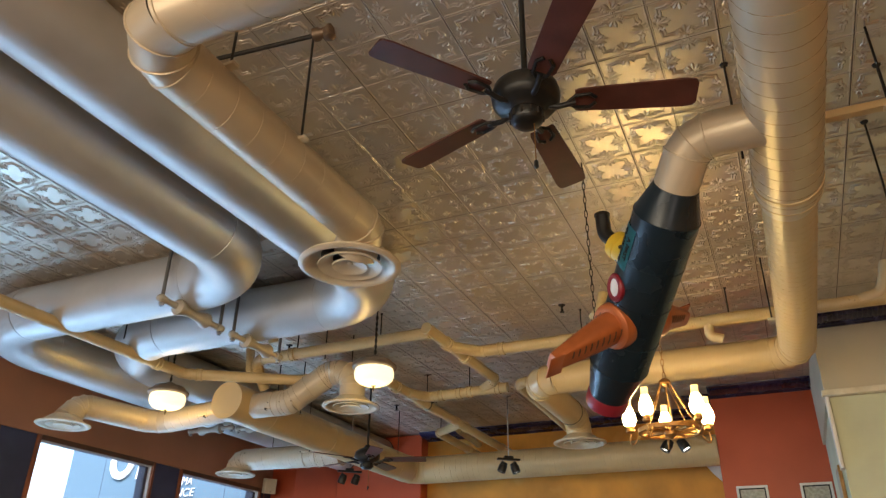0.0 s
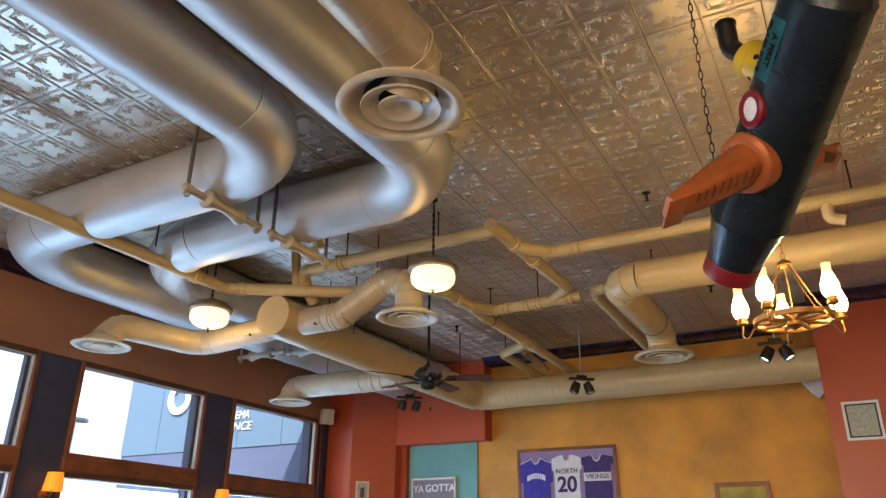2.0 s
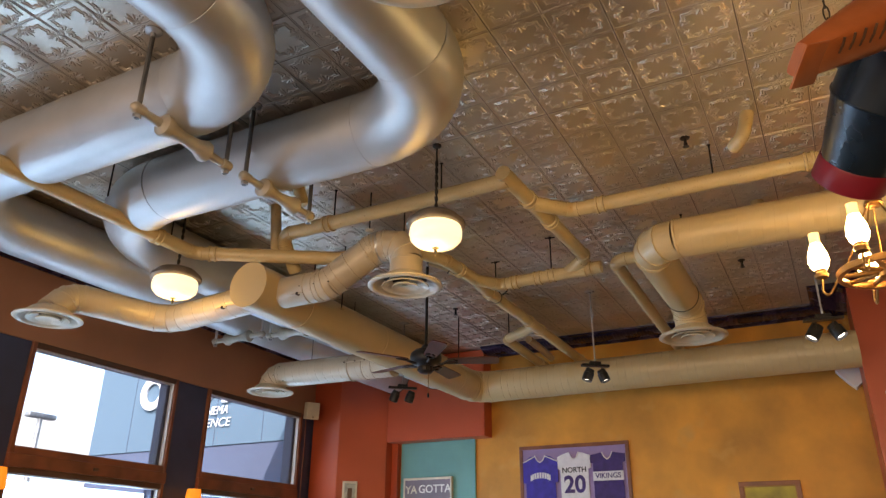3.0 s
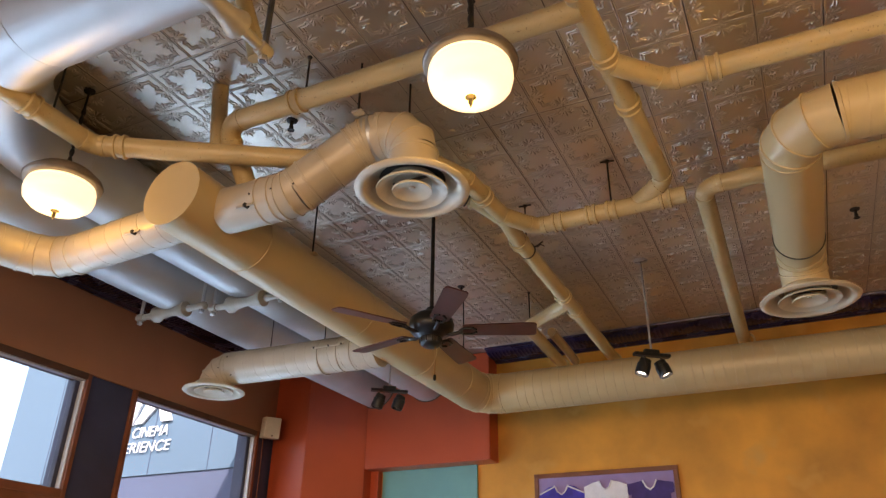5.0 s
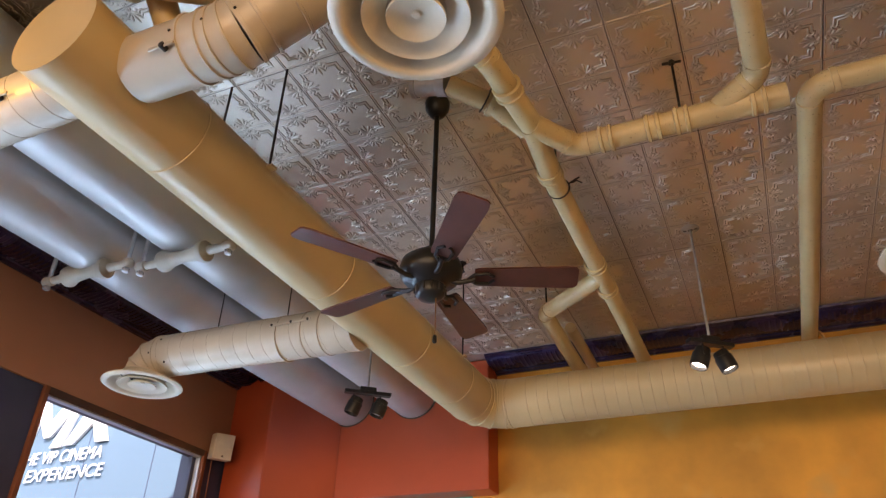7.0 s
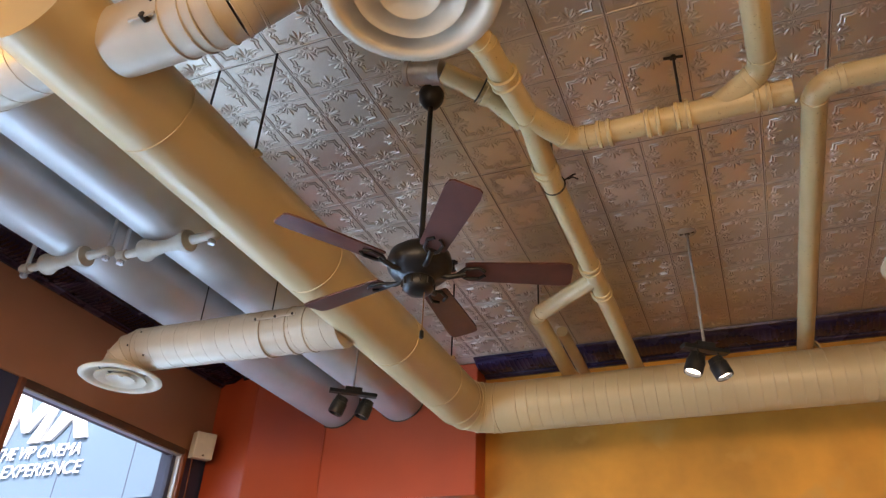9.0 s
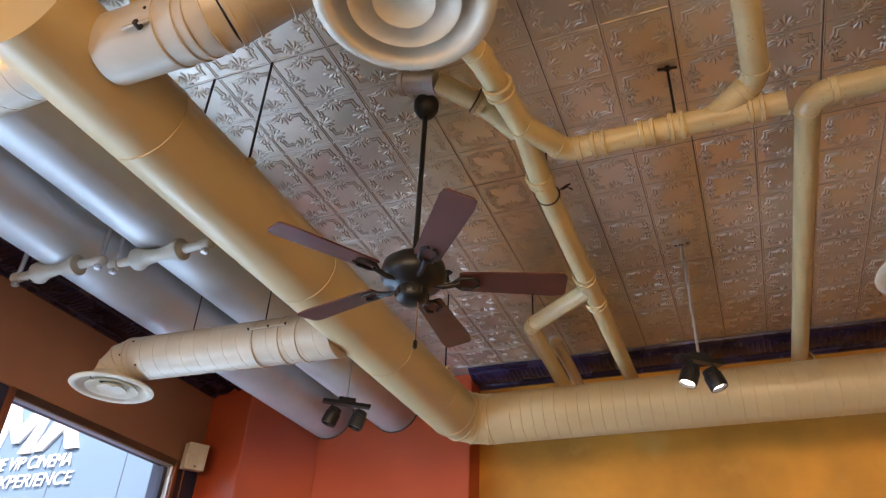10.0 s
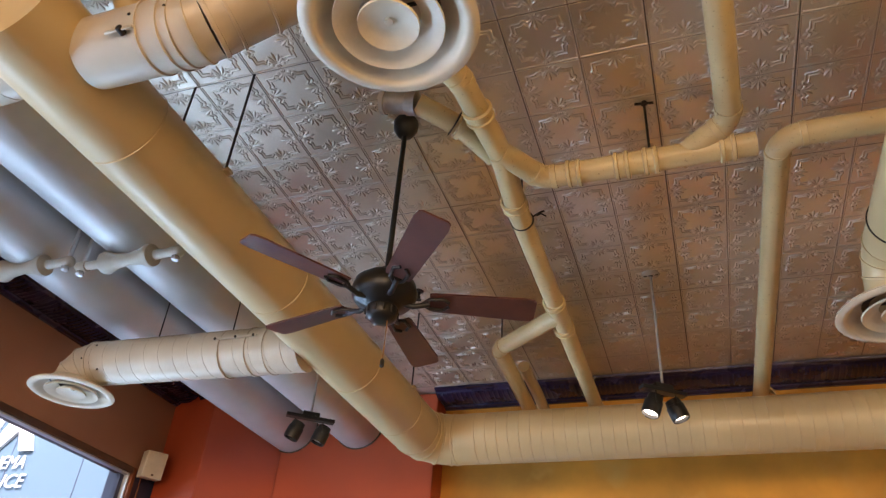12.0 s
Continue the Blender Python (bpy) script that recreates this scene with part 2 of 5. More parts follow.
def duct(name, label, nodes, r, mat, bend=0.3, steps=10, segs=32, spiral=0.0, gores=False, bands=True, category="air duct", caps=(True, True), leg_name="duct_section", bend_name="elbow"):
    """An air duct or pipe: straight sections, elbows, raised joint bands and, for spiral ducts, the wound seam."""
    root = empty(name, nodes[0], label, category)
    pieces = legs_and_bends(nodes, bend, steps)
    for i, (kind, pts) in enumerate(pieces):
        first, last = i == 0, i == len(pieces) - 1
        if kind == "leg":
            part(leg_name, sweep(pts, r, segs, (first and caps[0], last and caps[1])), mat, root)
            if spiral:
                a, b = pts
                d = (b - a)
                turns = d.length / spiral
                if turns > 0.6:
                    m = frame_at(a, d)
                    n = max(8, int(turns * 20))
                    line = [m @ Vector(((r + 0.0005) * math.cos(2 * math.pi * turns * k / n), (r + 0.0005) * math.sin(2 * math.pi * turns * k / n), d.length * k / n)) for k in range(n + 1)]
                    part("spiral_seam", sweep(line, 0.0021, 5), SEAM_PAINT if mat == CREAM_DUCT else mat, root)
        else:
            if gores:
                arc = sum((b - a).length for a, b in zip(pts, pts[1:]))
                cut = pts[::max(1, len(pts) // (3 if arc > 1.2 * r else 2))]
                if (cut[-1] - pts[-1]).length > 1e-4:
                    cut.append(pts[-1])
                el = gored_elbow(bend_name, cut, r, segs, mat, root)
                for k in range(1, len(cut) - 1):
                    part("gore_seam", ring_band(cut[k], cut[k + 1] - cut[k - 1], r * 1.012, 0.012, 0.004, segs), mat, el)
            else:
                part(bend_name, sweep(pts, r, segs, (first and caps[0], last and caps[1])), mat, root)
        if bands and i:
            axis = pts[1] - pts[0]
            part("joint_band", ring_band(pts[0], axis, r, bands if bands is not True else 0.02, 0.0015 if bands < 0.01 else 0.004, segs), mat, root)
    return root


def diffuser(parent, at, r, mat):
    """A round ceiling diffuser: flared ring with two cones inside, seen from below. at: middle of its lower face."""
    x, y, z = at
    d = part("diffuser", lathe([(r * 0.44, 0.10), (r * 0.50, 0.088), (r * 0.62, 0.066), (r * 0.74, 0.038), (r * 0.82, 0.012), (r * 0.855, 0.003), (r * 0.93, 0.0), (r, 0.012), (r * 0.985, 0.022), (r * 0.9, 0.014), (r * 0.84, 0.026), (r * 0.52, 0.098), (r * 0.47, 0.105)], at, (0, 0, 1), 48), mat, parent, "round off-white enamelled air diffuser")
    part("middle_cone", lathe([(r * 0.36, 0.058), (r * 0.50, 0.040), (r * 0.625, 0.014), (r * 0.62, 0.005), (r * 0.50, 0.020), (r * 0.38, 0.046), (r * 0.345, 0.052)], at, (0, 0, 1), 48), mat, d)
    part("inner_cone", lathe([(r * 0.26, 0.030), (r * 0.345, 0.012), (r * 0.34, 0.003), (r * 0.27, 0.012), (r * 0.12, 0.027), (0.016, 0.028), (0.013, 0.021), (0.002, 0.020)], at, (0, 0, 1), 40, (False, True)), mat, d)
    # Black disc stands in for the shade inside, so the slots look dark.
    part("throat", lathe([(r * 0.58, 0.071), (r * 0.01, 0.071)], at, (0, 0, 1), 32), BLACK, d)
    part("damper_vane", box((x - r * 0.4, y - 0.02, z + 0.055), (x + r * 0.4, y - 0.012, z + 0.069), 0.001), IRON, d, "", False)
    return d


# ---- structure ----
def wall(name, lo, hi, mat, label, bevel=0.004):
    return tagged(part(name, box(lo, hi, bevel), mat, None, "", False), label, "wall", "", "structure")


floor = tagged(part("floor", box((-8.1, -3.2, -0.1), (4.2, 11.1, 0.0)), FLOOR_WOOD, None, "", False), "brown wooden restaurant floor", "floor", "", "structure")


# pressed-tin ceiling, one mesh: a plain sheet and the embossed tiles under it
PITCH = 0.308
TX0, TY0 = -0.22, 3.075


def tile_template():
    """Verts and faces of one embossed tile, z down from the sheet."""
    verts, faces = [], []
    h = PITCH

    def ridge(line, w, up):
        base = len(verts)
        for i, (x, y) in enumerate(line):
            a = line[max(0, i - 1)]
            b = line[min(len(line) - 1, i + 1)]
            dx, dy = b[0] - a[0], b[1] - a[1]
            L = math.hypot(dx, dy)
            nx, ny = -dy / L * w, dx / L * w
            for k, z in ((1, 0), (0.55, -0.72), (0, -1), (-0.55, -0.72), (-1, 0)):
                verts.append((x + nx * k, y + ny * k, z * up))
        for i in range(len(line) - 1):
            for o in range(base + 5 * i, base + 5 * i + 4):
                faces.append((o, o + 5, o + 6, o + 1))

    def lobe(x, y, ang, length, w, up):
        base = len(verts)
        c, s = math.cos(ang), math.sin(ang)
        rim = ((0, 0), (0.4, 0.7), (0.7, 1), (0.9, 0.7), (1, 0), (0.9, -0.7), (0.7, -1), (0.4, -0.7))
        for k, z in ((1.0, 0.0), (0.55, -0.75)):
            for u, v in rim:
                u, v = length * (0.66 + (u - 0.66) * k), w * v * k
                verts.append((x + u * c - v * s, y + u * s + v * c, z * up))
        verts.append((x + length * 0.66 * c, y + length * 0.66 * s, -up))
        for a in range(8):
            b = (a + 1) % 8
            faces.append((base + b, base + a, base + 8 + a, base + 8 + b))
            faces.append((base + 8 + b, base + 8 + a, base + 16))

    def knob(x, y, r, up):
        base = len(verts)
        for k in range(6):
            verts.append((x + r * math.cos(k * math.pi / 3), y + r * math.sin(k * math.pi / 3), 0))
        verts.append((x, y, -up))
        for k in range(6):
            faces.append((base + (k + 1) % 6, base + k, base + 6))

    e = 0.006
    for a, b in (((e, e), (h - e, e)), ((h - e, e), (h - e, h - e)), ((h - e, h - e), (e, h - e)), ((e, h - e), (e, e))):
        ridge([a, b], 0.0042, 0.0042)
    corner = [(0.120, 0.052), (0.112, 0.038), (0.096, 0.036), (0.090, 0.046), (0.046, 0.046), (0.046, 0.090), (0.036, 0.096), (0.038, 0.112), (0.052, 0.120)]
    inner = [(0.116, 0.068), (0.104, 0.054), (0.096, 0.062), (0.062, 0.062), (0.062, 0.096), (0.054, 0.104), (0.068, 0.116)]
    for q in range(4):
        c, s = (1, 0, -1, 0)[q], (0, 1, 0, -1)[q]

        def turn(p):
            x, y = p[0] - h / 2, p[1] - h / 2
            return (x * c - y * s + h / 2, x * s + y * c + h / 2)
        ridge([turn(p) for p in corner], 0.0062, 0.0060)
        ridge([turn(p) for p in inner], 0.0056, 0.0055)
        ox, oy = turn((h / 2, 0.030))
        base = q * math.pi / 2 + math.pi / 2
        for f, L in ((-1.0, 0.048), (-0.52, 0.064), (0, 0.074), (0.52, 0.064), (1.0, 0.048)):
            lobe(ox, oy, base + f, L, 0.0082, 0.0068)
        for f, L in ((-0.5, 0.026), (0.5, 0.026), (0, 0.028)):
            lobe(ox, oy, base + math.pi + f, L, 0.0064, 0.005)
        knob(*turn((h / 2 - 0.030, 0.028)), 0.0125, 0.0075)
        knob(*turn((h / 2 + 0.030, 0.028)), 0.0125, 0.0075)
    return np.array(verts), faces


def build_ceiling():
    v, f = tile_template()
    nx0, nx1 = int((WIN_X + 0.1 - TX0) / PITCH), int((3.2 - TX0) / PITCH)
    ny0, ny1 = int((-0.4 - TY0) / PITCH), int((FAR_Y - 0.3 - TY0) / PITCH)
    allv, allf, n = [], [], 0
    gen = random.Random(3)
    for i in range(nx0, nx1):
        for j in range(ny0, ny1):
            w = v.copy()
            w[:, 2] *= gen.uniform(0.7, 1.05)
            w += (TX0 + i * PITCH, TY0 + j * PITCH, CEIL - 0.0005 + gen.uniform(-0.0004, 0))
            allv.append(w)
            allf.extend([tuple(k + n for k in face) for face in f])
            n += len(v)
    allv = np.concatenate(allv).tolist()
    lo, hi = (WIN_X - 0.3, -3.2), (4.2, FAR_Y + 0.3)
    # the sheet, gently uneven
    step = 0.103
    mx, my = int((hi[0] - lo[0]) / step), int((hi[1] - lo[1]) / step)
    base = n
    for i in range(mx + 1):
        for j in range(my + 1):
            x, y = lo[0] + (hi[0] - lo[0]) * i / mx, lo[1] + (hi[1] - lo[1]) * j / my
            allv.append((x, y, CEIL + 0.0010 * noise.noise((x * 2.2, y * 2.2, 0.3)) + 0.0005 * noise.noise((x * 6.1, y * 6.1, 4.7))))
    for i in range(mx):
        for j in range(my):
            a = base + i * (my + 1) + j
            allf.append((a, a + 1, a + my + 2, a + my + 1))
    top = len(allv)
    for x, y in ((lo[0], lo[1]), (hi[0], lo[1]), (hi[0], hi[1]), (lo[0], hi[1])):
        allv.append((x, y, CEIL + 0.15))
    allf.append((top, top + 1, top + 2, top + 3))
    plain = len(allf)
    # Dark strips on the tile edges paint the shade of recessed seams.
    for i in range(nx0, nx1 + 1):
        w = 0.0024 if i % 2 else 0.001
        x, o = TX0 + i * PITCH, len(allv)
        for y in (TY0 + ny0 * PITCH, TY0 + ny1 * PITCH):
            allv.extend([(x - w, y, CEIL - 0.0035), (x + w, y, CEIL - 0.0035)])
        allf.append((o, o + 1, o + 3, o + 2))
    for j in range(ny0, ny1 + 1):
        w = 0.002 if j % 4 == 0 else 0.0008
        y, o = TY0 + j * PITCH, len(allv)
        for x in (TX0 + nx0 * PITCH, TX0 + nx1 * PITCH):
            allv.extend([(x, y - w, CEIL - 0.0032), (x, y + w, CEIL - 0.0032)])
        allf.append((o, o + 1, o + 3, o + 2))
    me = bpy.data.meshes.new("ceiling")
    me.from_pydata(allv, [], allf)
    me.materials.append(TIN)
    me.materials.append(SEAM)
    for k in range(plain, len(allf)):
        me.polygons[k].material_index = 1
    me.polygons.foreach_set("use_smooth", [True] * len(me.polygons))
    return tagged(new("ceiling", me), "embossed pressed-tin ceiling with square floral tiles", "ceiling", "", "structure")


build_ceiling()

# window wall
SPANS = [(-1.19, 0.67), (1.16, 3.02), (3.51, 5.37), (5.86, 7.72), (8.21, 10.06)]
wall("wall_west_upper", (WIN_X - 0.3, -3.2, 3.37), (WIN_X, FAR_Y, CEIL), BROWN_WALL, "tan orange plaster wall above the windows")
wall("wall_west_lower", (WIN_X - 0.3, -3.2, 0), (WIN_X, FAR_Y, 0.7), BROWN_WALL, "tan orange plaster wall under the windows")
edges = [-3.2] + [v for s in SPANS for v in s] + [FAR_Y]
for k in range(0, len(edges), 2):
    wall("wall_west_pier", (WIN_X - 0.3, edges[k], 0.7), (WIN_X - 0.02, edges[k + 1], 3.37), POST, "dark slate painted post between the windows")


def window(i, y0, y1):
    root = empty("window_%d" % (i + 1), (WIN_X, y0, 0.7), "dark-framed window with a transom light and reddish wooden rail", "window", "", "structure")
    x0, x1 = WIN_X - 0.16, WIN_X + 0.015

    def frame_part(name, lo, hi, mat):
        return part(name, box(lo, hi, 0.006), mat, root, "", False)
    f = 0.07
    for a, b in ((2.32, 3.37), (0.7, 2.2)):
        frame_part("window_frame", (x0, y0 - 0.0, a), (x1, y0 + f * 0.6, b), BROWN_WOOD)
        frame_part("window_frame", (x0, y1 - f * 0.6, a), (x1, y1, b), BROWN_WOOD)
        frame_part("window_frame", (x0, y0 + f * 0.6, b - f * 0.8), (x1, y1 - f * 0.6, b), DARK_WOOD)
        frame_part("window_frame", (x0, y0 + f * 0.6, a), (x1, y1 - f * 0.6, a + f), BROWN_WOOD)
        part("head_trim", box((x0 + 0.092, y0 + f * 0.6 + 0.002, b - f * 0.8 - 0.012), (x1 - 0.02, y1 - f * 0.6 - 0.014, b - f * 0.8 - 0.001), 0.002), PALE_TRIM, root, "pale aluminium head strip", False)
        # slim inner sash
        for lo, hi in (((x0 + 0.03, y0 + f * 0.6, a + f), (x0 + 0.09, y0 + f * 0.6 + 0.035, b - f * 0.8)), ((x0 + 0.03, y1 - f * 0.6 - 0.05, a + f), (x0 + 0.09, y1 - f * 0.6, b - f * 0.8))):
            part("sash", box(lo, hi, 0.005), POST, root, "", False)
        # Pale strip puts the window's light on the jamb's reveal.
        part("jamb_trim", box((x0 + 0.092, y1 - f * 0.6 - 0.012, a + f), (x1 - 0.03, y1 - f * 0.6 - 0.001, b - f * 0.8), 0.002), PALE_TRIM, root, "pale strip painting the window light on the jamb", False)
        pane = part("pane", box((x0 + 0.055, y0 + f * 0.6, a + f), (x0 + 0.061, y1 - f * 0.6, b - f * 0.8)), GLASS, root, "", False)
        pane.visible_shadow = False
    frame_part("window_rail", (WIN_X - 0.2, y0, 2.2), (WIN_X + 0.03, y1, 2.32), BROWN_WOOD)
    part("latch", box((WIN_X + 0.03, (y0 + y1) / 2 - 0.03, 2.245), (WIN_X + 0.05, (y0 + y1) / 2 + 0.03, 2.275), 0.006), DARK_WOOD, root)


for i, (a, b) in enumerate(SPANS):
    window(i, a, b)

# far wall, soffit, piers
wall("wall_north", (-8.1, FAR_Y, 0), (4.2, FAR_Y + 0.25, CEIL), ORANGE_WALL, "mottled ochre plaster wall")
wall("wall_east", (4.0, -3.2, 0), (4.2, FAR_Y, CEIL), ORANGE_WALL, "plain ochre plaster wall")
# The south wall is unseen; its openings are added for warm fill light.
SOUTH = [(-6.6, -3.6), (-2.6, 0.4), (1.2, 3.4)]
wall("wall_south_upper", (-8.1, -3.4, 3.1), (4.2, -3.2, CEIL), ORANGE_WALL, "plain ochre plaster wall")
wall("wall_south_lower", (-8.1, -3.4, 0), (4.2, -3.2, 0.8), ORANGE_WALL, "plain ochre plaster wall")
edges = [-8.1] + [v for q in SOUTH for v in q] + [4.2]
for k in range(0, len(edges), 2):
    wall("wall_south_pier", (edges[k], -3.4, 0.8), (edges[k + 1], -3.2, 3.1), ORANGE_WALL, "plain ochre plaster pier")


def opening_lamp(centre, towards, width, height, watts, color):
    """Lamp in an opening: sky light in the west, added fill in the south."""
    ld = bpy.data.lights.new("window_light", "AREA")
    ld.shape, ld.size, ld.size_y, ld.energy, ld.color = "RECTANGLE", width, height, watts * width * height, color
    new("window_light", ld).matrix_world = look(centre, towards)


for x0, x1 in SOUTH:
    c = ((x0 + x1) / 2, -3.3, 1.95)
    opening_lamp(c, (c[0], 0, 1.95), x1 - x0, 2.2, SOUTH_W, (1.0, 0.83, 0.60))
for i, (y0, y1) in enumerate(SPANS):
    low, high = (0.8, 2.1) if i < 2 else (0.75, 2.1)
    opening_lamp((WIN_X - 0.2, (y0 + y1) / 2, (low + high) / 2), (0, (y0 + y1) / 2, (low + high) / 2), y1 - y0 - 0.15, high - low, WEST_W if i < 2 else WEST_FAR_W, (0.40, 0.69, 1.0))
    if i < 2:
        opening_lamp((WIN_X - 0.2, (y0 + y1) / 2, 2.85), (0, (y0 + y1) / 2, 2.85), y1 - y0 - 0.15, 0.85, WEST_W, (0.40, 0.69, 1.0))


def prism(plan, z0, z1, bevel=0.006):
    bm = bmesh.new()
    lowv = [bm.verts.new((x, y, z0)) for x, y in plan]
    f = bm.faces.new(lowv)
    r = bmesh.ops.extrude_face_region(bm, geom=[f])
    bmesh.ops.translate(bm, vec=(0, 0, z1 - z0), verts=[v for v in r["geom"] if isinstance(v, bmesh.types.BMVert)])
    bmesh.ops.recalc_face_normals(bm, faces=bm.faces)
    if bevel:
        bmesh.ops.bevel(bm, geom=list(bm.edges), offset=bevel, segments=2, affect="EDGES")
    return bm


tagged(part("pier_corner", prism([(WIN_X, 10.33), (-7.20, 10.15), (-6.70, 10.6), (-6.70, FAR_Y), (WIN_X, FAR_Y)], 0, CEIL - 0.01), RED_WALL, None, "", False), "brick-red plastered corner pier", "pier", "", "structure")
tagged(part("soffit", prism([(-6.697, 10.6), (-5.18, 10.6), (-5.18, FAR_Y), (-6.697, FAR_Y)], 2.97, CEIL - 0.01), RED_WALL, None, "", False), "brick-red plastered soffit box over the teal panel", "soffit", "", "structure")
tagged(part("panel_teal", box((-6.58, FAR_Y - 0.03, 0), (-5.42, FAR_Y - 0.002, 2.97), 0.004), TEAL, None, "", False), "teal painted wall panel", "panel", "", "structure")
tagged(part("pier_red_strip", box((-6.697, FAR_Y - 0.1, 0), (-6.6, FAR_Y - 0.002, 2.97), 0.004), RED_WALL, None, "", False), "narrow brick-red plastered strip", "pier", "", "structure")
wall("wall_red_block", (-0.71, 9.85, 0), (4.0, FAR_Y, CEIL - 0.01), RED_WALL, "brick-red plastered projecting wall")
wall("wall_beige", (0.47, PART_Y, 3.40), (4.0, 9.848, CEIL - 0.01), BEIGE_WALL, "beige plastered partition wall")


# tin cornice along the wall heads: a ribbed cove
def cornice(name, a, b, inward, label):
    a, b, inward = Vector(a), Vector(b), Vector(inward)
    roll = [(0.085 + 0.115 * (1 - math.cos(k * math.pi / 9)), -0.058 - 0.024 * math.sin(k * math.pi / 9) + 0.003 * k) for k in range(10)]
    prof = [(0.0, -0.082), (0.03, -0.084), (0.04, -0.074), (0.06, -0.072), (0.066, -0.060)] + roll + [(0.325, -0.03), (0.335, -0.022), (0.355, -0.020), (0.36, -0.002), (0.0, -0.002)]
    d = b - a
    root = empty(name, a, label, "cornice", "", "structure")
    bm = bmesh.new()
    add_rings(bm, [[p + inward * u + Vector((0, 0, v)) for u, v in prof] for p in (a, b)])
    bmesh.ops.recalc_face_normals(bm, faces=bm.faces)
    part("cove", bm, CORNICE, root)
    n = int(d.length / 0.042)
    bm = bmesh.new()
    for k in range(n):
        c = a + d * ((k + 0.5) / n)
        t = d.normalized() * 0.011
        mid = roll[1:9]
        rows = []
        for u, v in mid:
            p = c + inward * u + Vector((0, 0, v))
            o = (inward * 0.3 + Vector((0, 0, -0.95))) * 0.006
            p = p + Vector((0, 0, -0.0015))
            rows.append([bm.verts.new(p - t), bm.verts.new(p + o), bm.verts.new(p + t)])
        for r0, r1 in zip(rows, rows[1:]):
            for q in range(2):
                bm.faces.new((r0[q], r0[q + 1], r1[q + 1], r1[q]))
    tagged(part("ribs", bm, CORNICE, root), kind="stuff")
    return root


cornice("cornice_north", (-5.18, FAR_Y, CEIL), (-0.71, FAR_Y, CEIL), (0, -1, 0), "dark oxblood ribbed tin cornice")
cornice("cornice_west", (WIN_X, -3.2, CEIL), (WIN_X, 10.33, CEIL), (1, 0, 0), "dark oxblood ribbed tin cornice over the windows")
cornice("cornice_pier", (WIN_X + 0.362, 10.24, CEIL), (-7.2, 10.16, CEIL), (0, -1, 0), "dark oxblood ribbed tin cornice on the corner pier")
cornice("cornice_red_block", (-0.71, 9.85, CEIL), (0.47, 9.85, CEIL), (0, -1, 0), "dark oxblood ribbed tin cornice on the red wall")
cornice("cornice_red_side", (-0.71, 9.85, CEIL), (-0.71, FAR_Y, CEIL), (-1, 0, 0), "dark oxblood ribbed tin cornice on the red wall's side")
cornice("cornice_partition", (0.47, PART_Y, CEIL), (4.0, PART_Y, CEIL), (0, -1, 0), "dark oxblood ribbed tin cornice on the partition")

# ---- big silver ducts ----
ZD = 3.895
duct("silver_duct", "large silver-painted round air duct snaking under the ceiling", [(-3.36, -3.0, ZD), (-3.36, 4.05, ZD), (-6.6, 4.05, ZD), (-6.6, 10.62, ZD)], 0.24, SILVER, [0.64, 0.74], 16, 48, bands=0.006)
duct("silver_duct", "large silver-painted round air duct with a wide double bend", [(-2.67, -3.0, ZD), (-2.67, 4.84, ZD), (-5.92, 4.84, ZD), (-5.92, 10.62, ZD)], 0.235, SILVER, [0.62, 0.9], 16, 48, bands=0.006)

# ---- spiral supply duct with a diffuser ----
e = duct("spiral_duct", "tan spiral-seam air duct ending in a round diffuser", [(3.9, 1.38, 3.42), (-1.88, 1.38, 3.42), (-1.88, 3.05, 3.42), (-1.97, 3.12, 3.31)], 0.125, TAN_DUCT, [0.2, 0.12], 8, 40, 0.16, True)
diffuser(e, (-2.0, 3.13, 3.235), 0.285, OFFWHITE)

# ---- spiral duct with reducer, over the fan ----
f = duct("spiral_duct", "large tan spiral-seam air duct with an elbow and dropped diffuser", [(0.28, -3.0, 3.55), (0.28, 6.58, 3.55), (-2.03, 6.58, 3.55), (-2.03, 8.19, 3.55), (-2.03, 8.19, 3.34)], 0.14, CREAM_DUCT, [0.22, 0.22, 0.2], 10, 40, 0.0, True)
diffuser(f, (-2.03, 8.19, 3.27), 0.295, OFFWHITE)

# ---- main cream duct ----
g = duct("cream_duct", "large cream-painted main air duct turning along the far wall", [(-5.01, 5.74, 3.455), (-5.0, 9.95, 3.45), (-0.705, 9.95, 3.45)], 0.19, CREAM_DUCT, 0.25, 10, 48, 0.0, True)
diffuser_c = duct("branch_duct", "cream branch duct with a jointed offset and diffuser", [(-4.85, 6.0, 3.44), (-4.42, 6.0, 3.44), (-4.02, 6.06, 3.7), (-3.755, 6.09, 3.72), (-3.755, 6.09, 3.405)], 0.125, PALE_DUCT, 0.15, 8, 40, 0.0, True)
diffuser(diffuser_c, (-3.755, 6.09, 3.335), 0.285, OFFWHITE)
w1 = duct("branch_duct", "cream branch duct bending down to a diffuser by the window", [(-5.1, 5.95, 3.42), (-6.1, 5.95, 3.36), (-6.46, 5.24, 3.42), (-6.45, 5.08, 3.24)], 0.12, PALE_DUCT, [0.3, 0.16], 8, 36, 0.12, True)
diffuser(w1, (-6.45, 5.08, 3.17), 0.26, OFFWHITE)
w2 = duct("branch_duct", "cream spiral branch duct with a diffuser by the window", [(-5.1, 8.14, 3.37), (-6.74, 8.14, 3.40), (-6.77, 8.15, 3.255)], 0.142, PALE_DUCT, 0.15, 8, 40, 0.105, True)
diffuser(w2, (-6.77, 8.15, 3.205), 0.265, OFFWHITE)

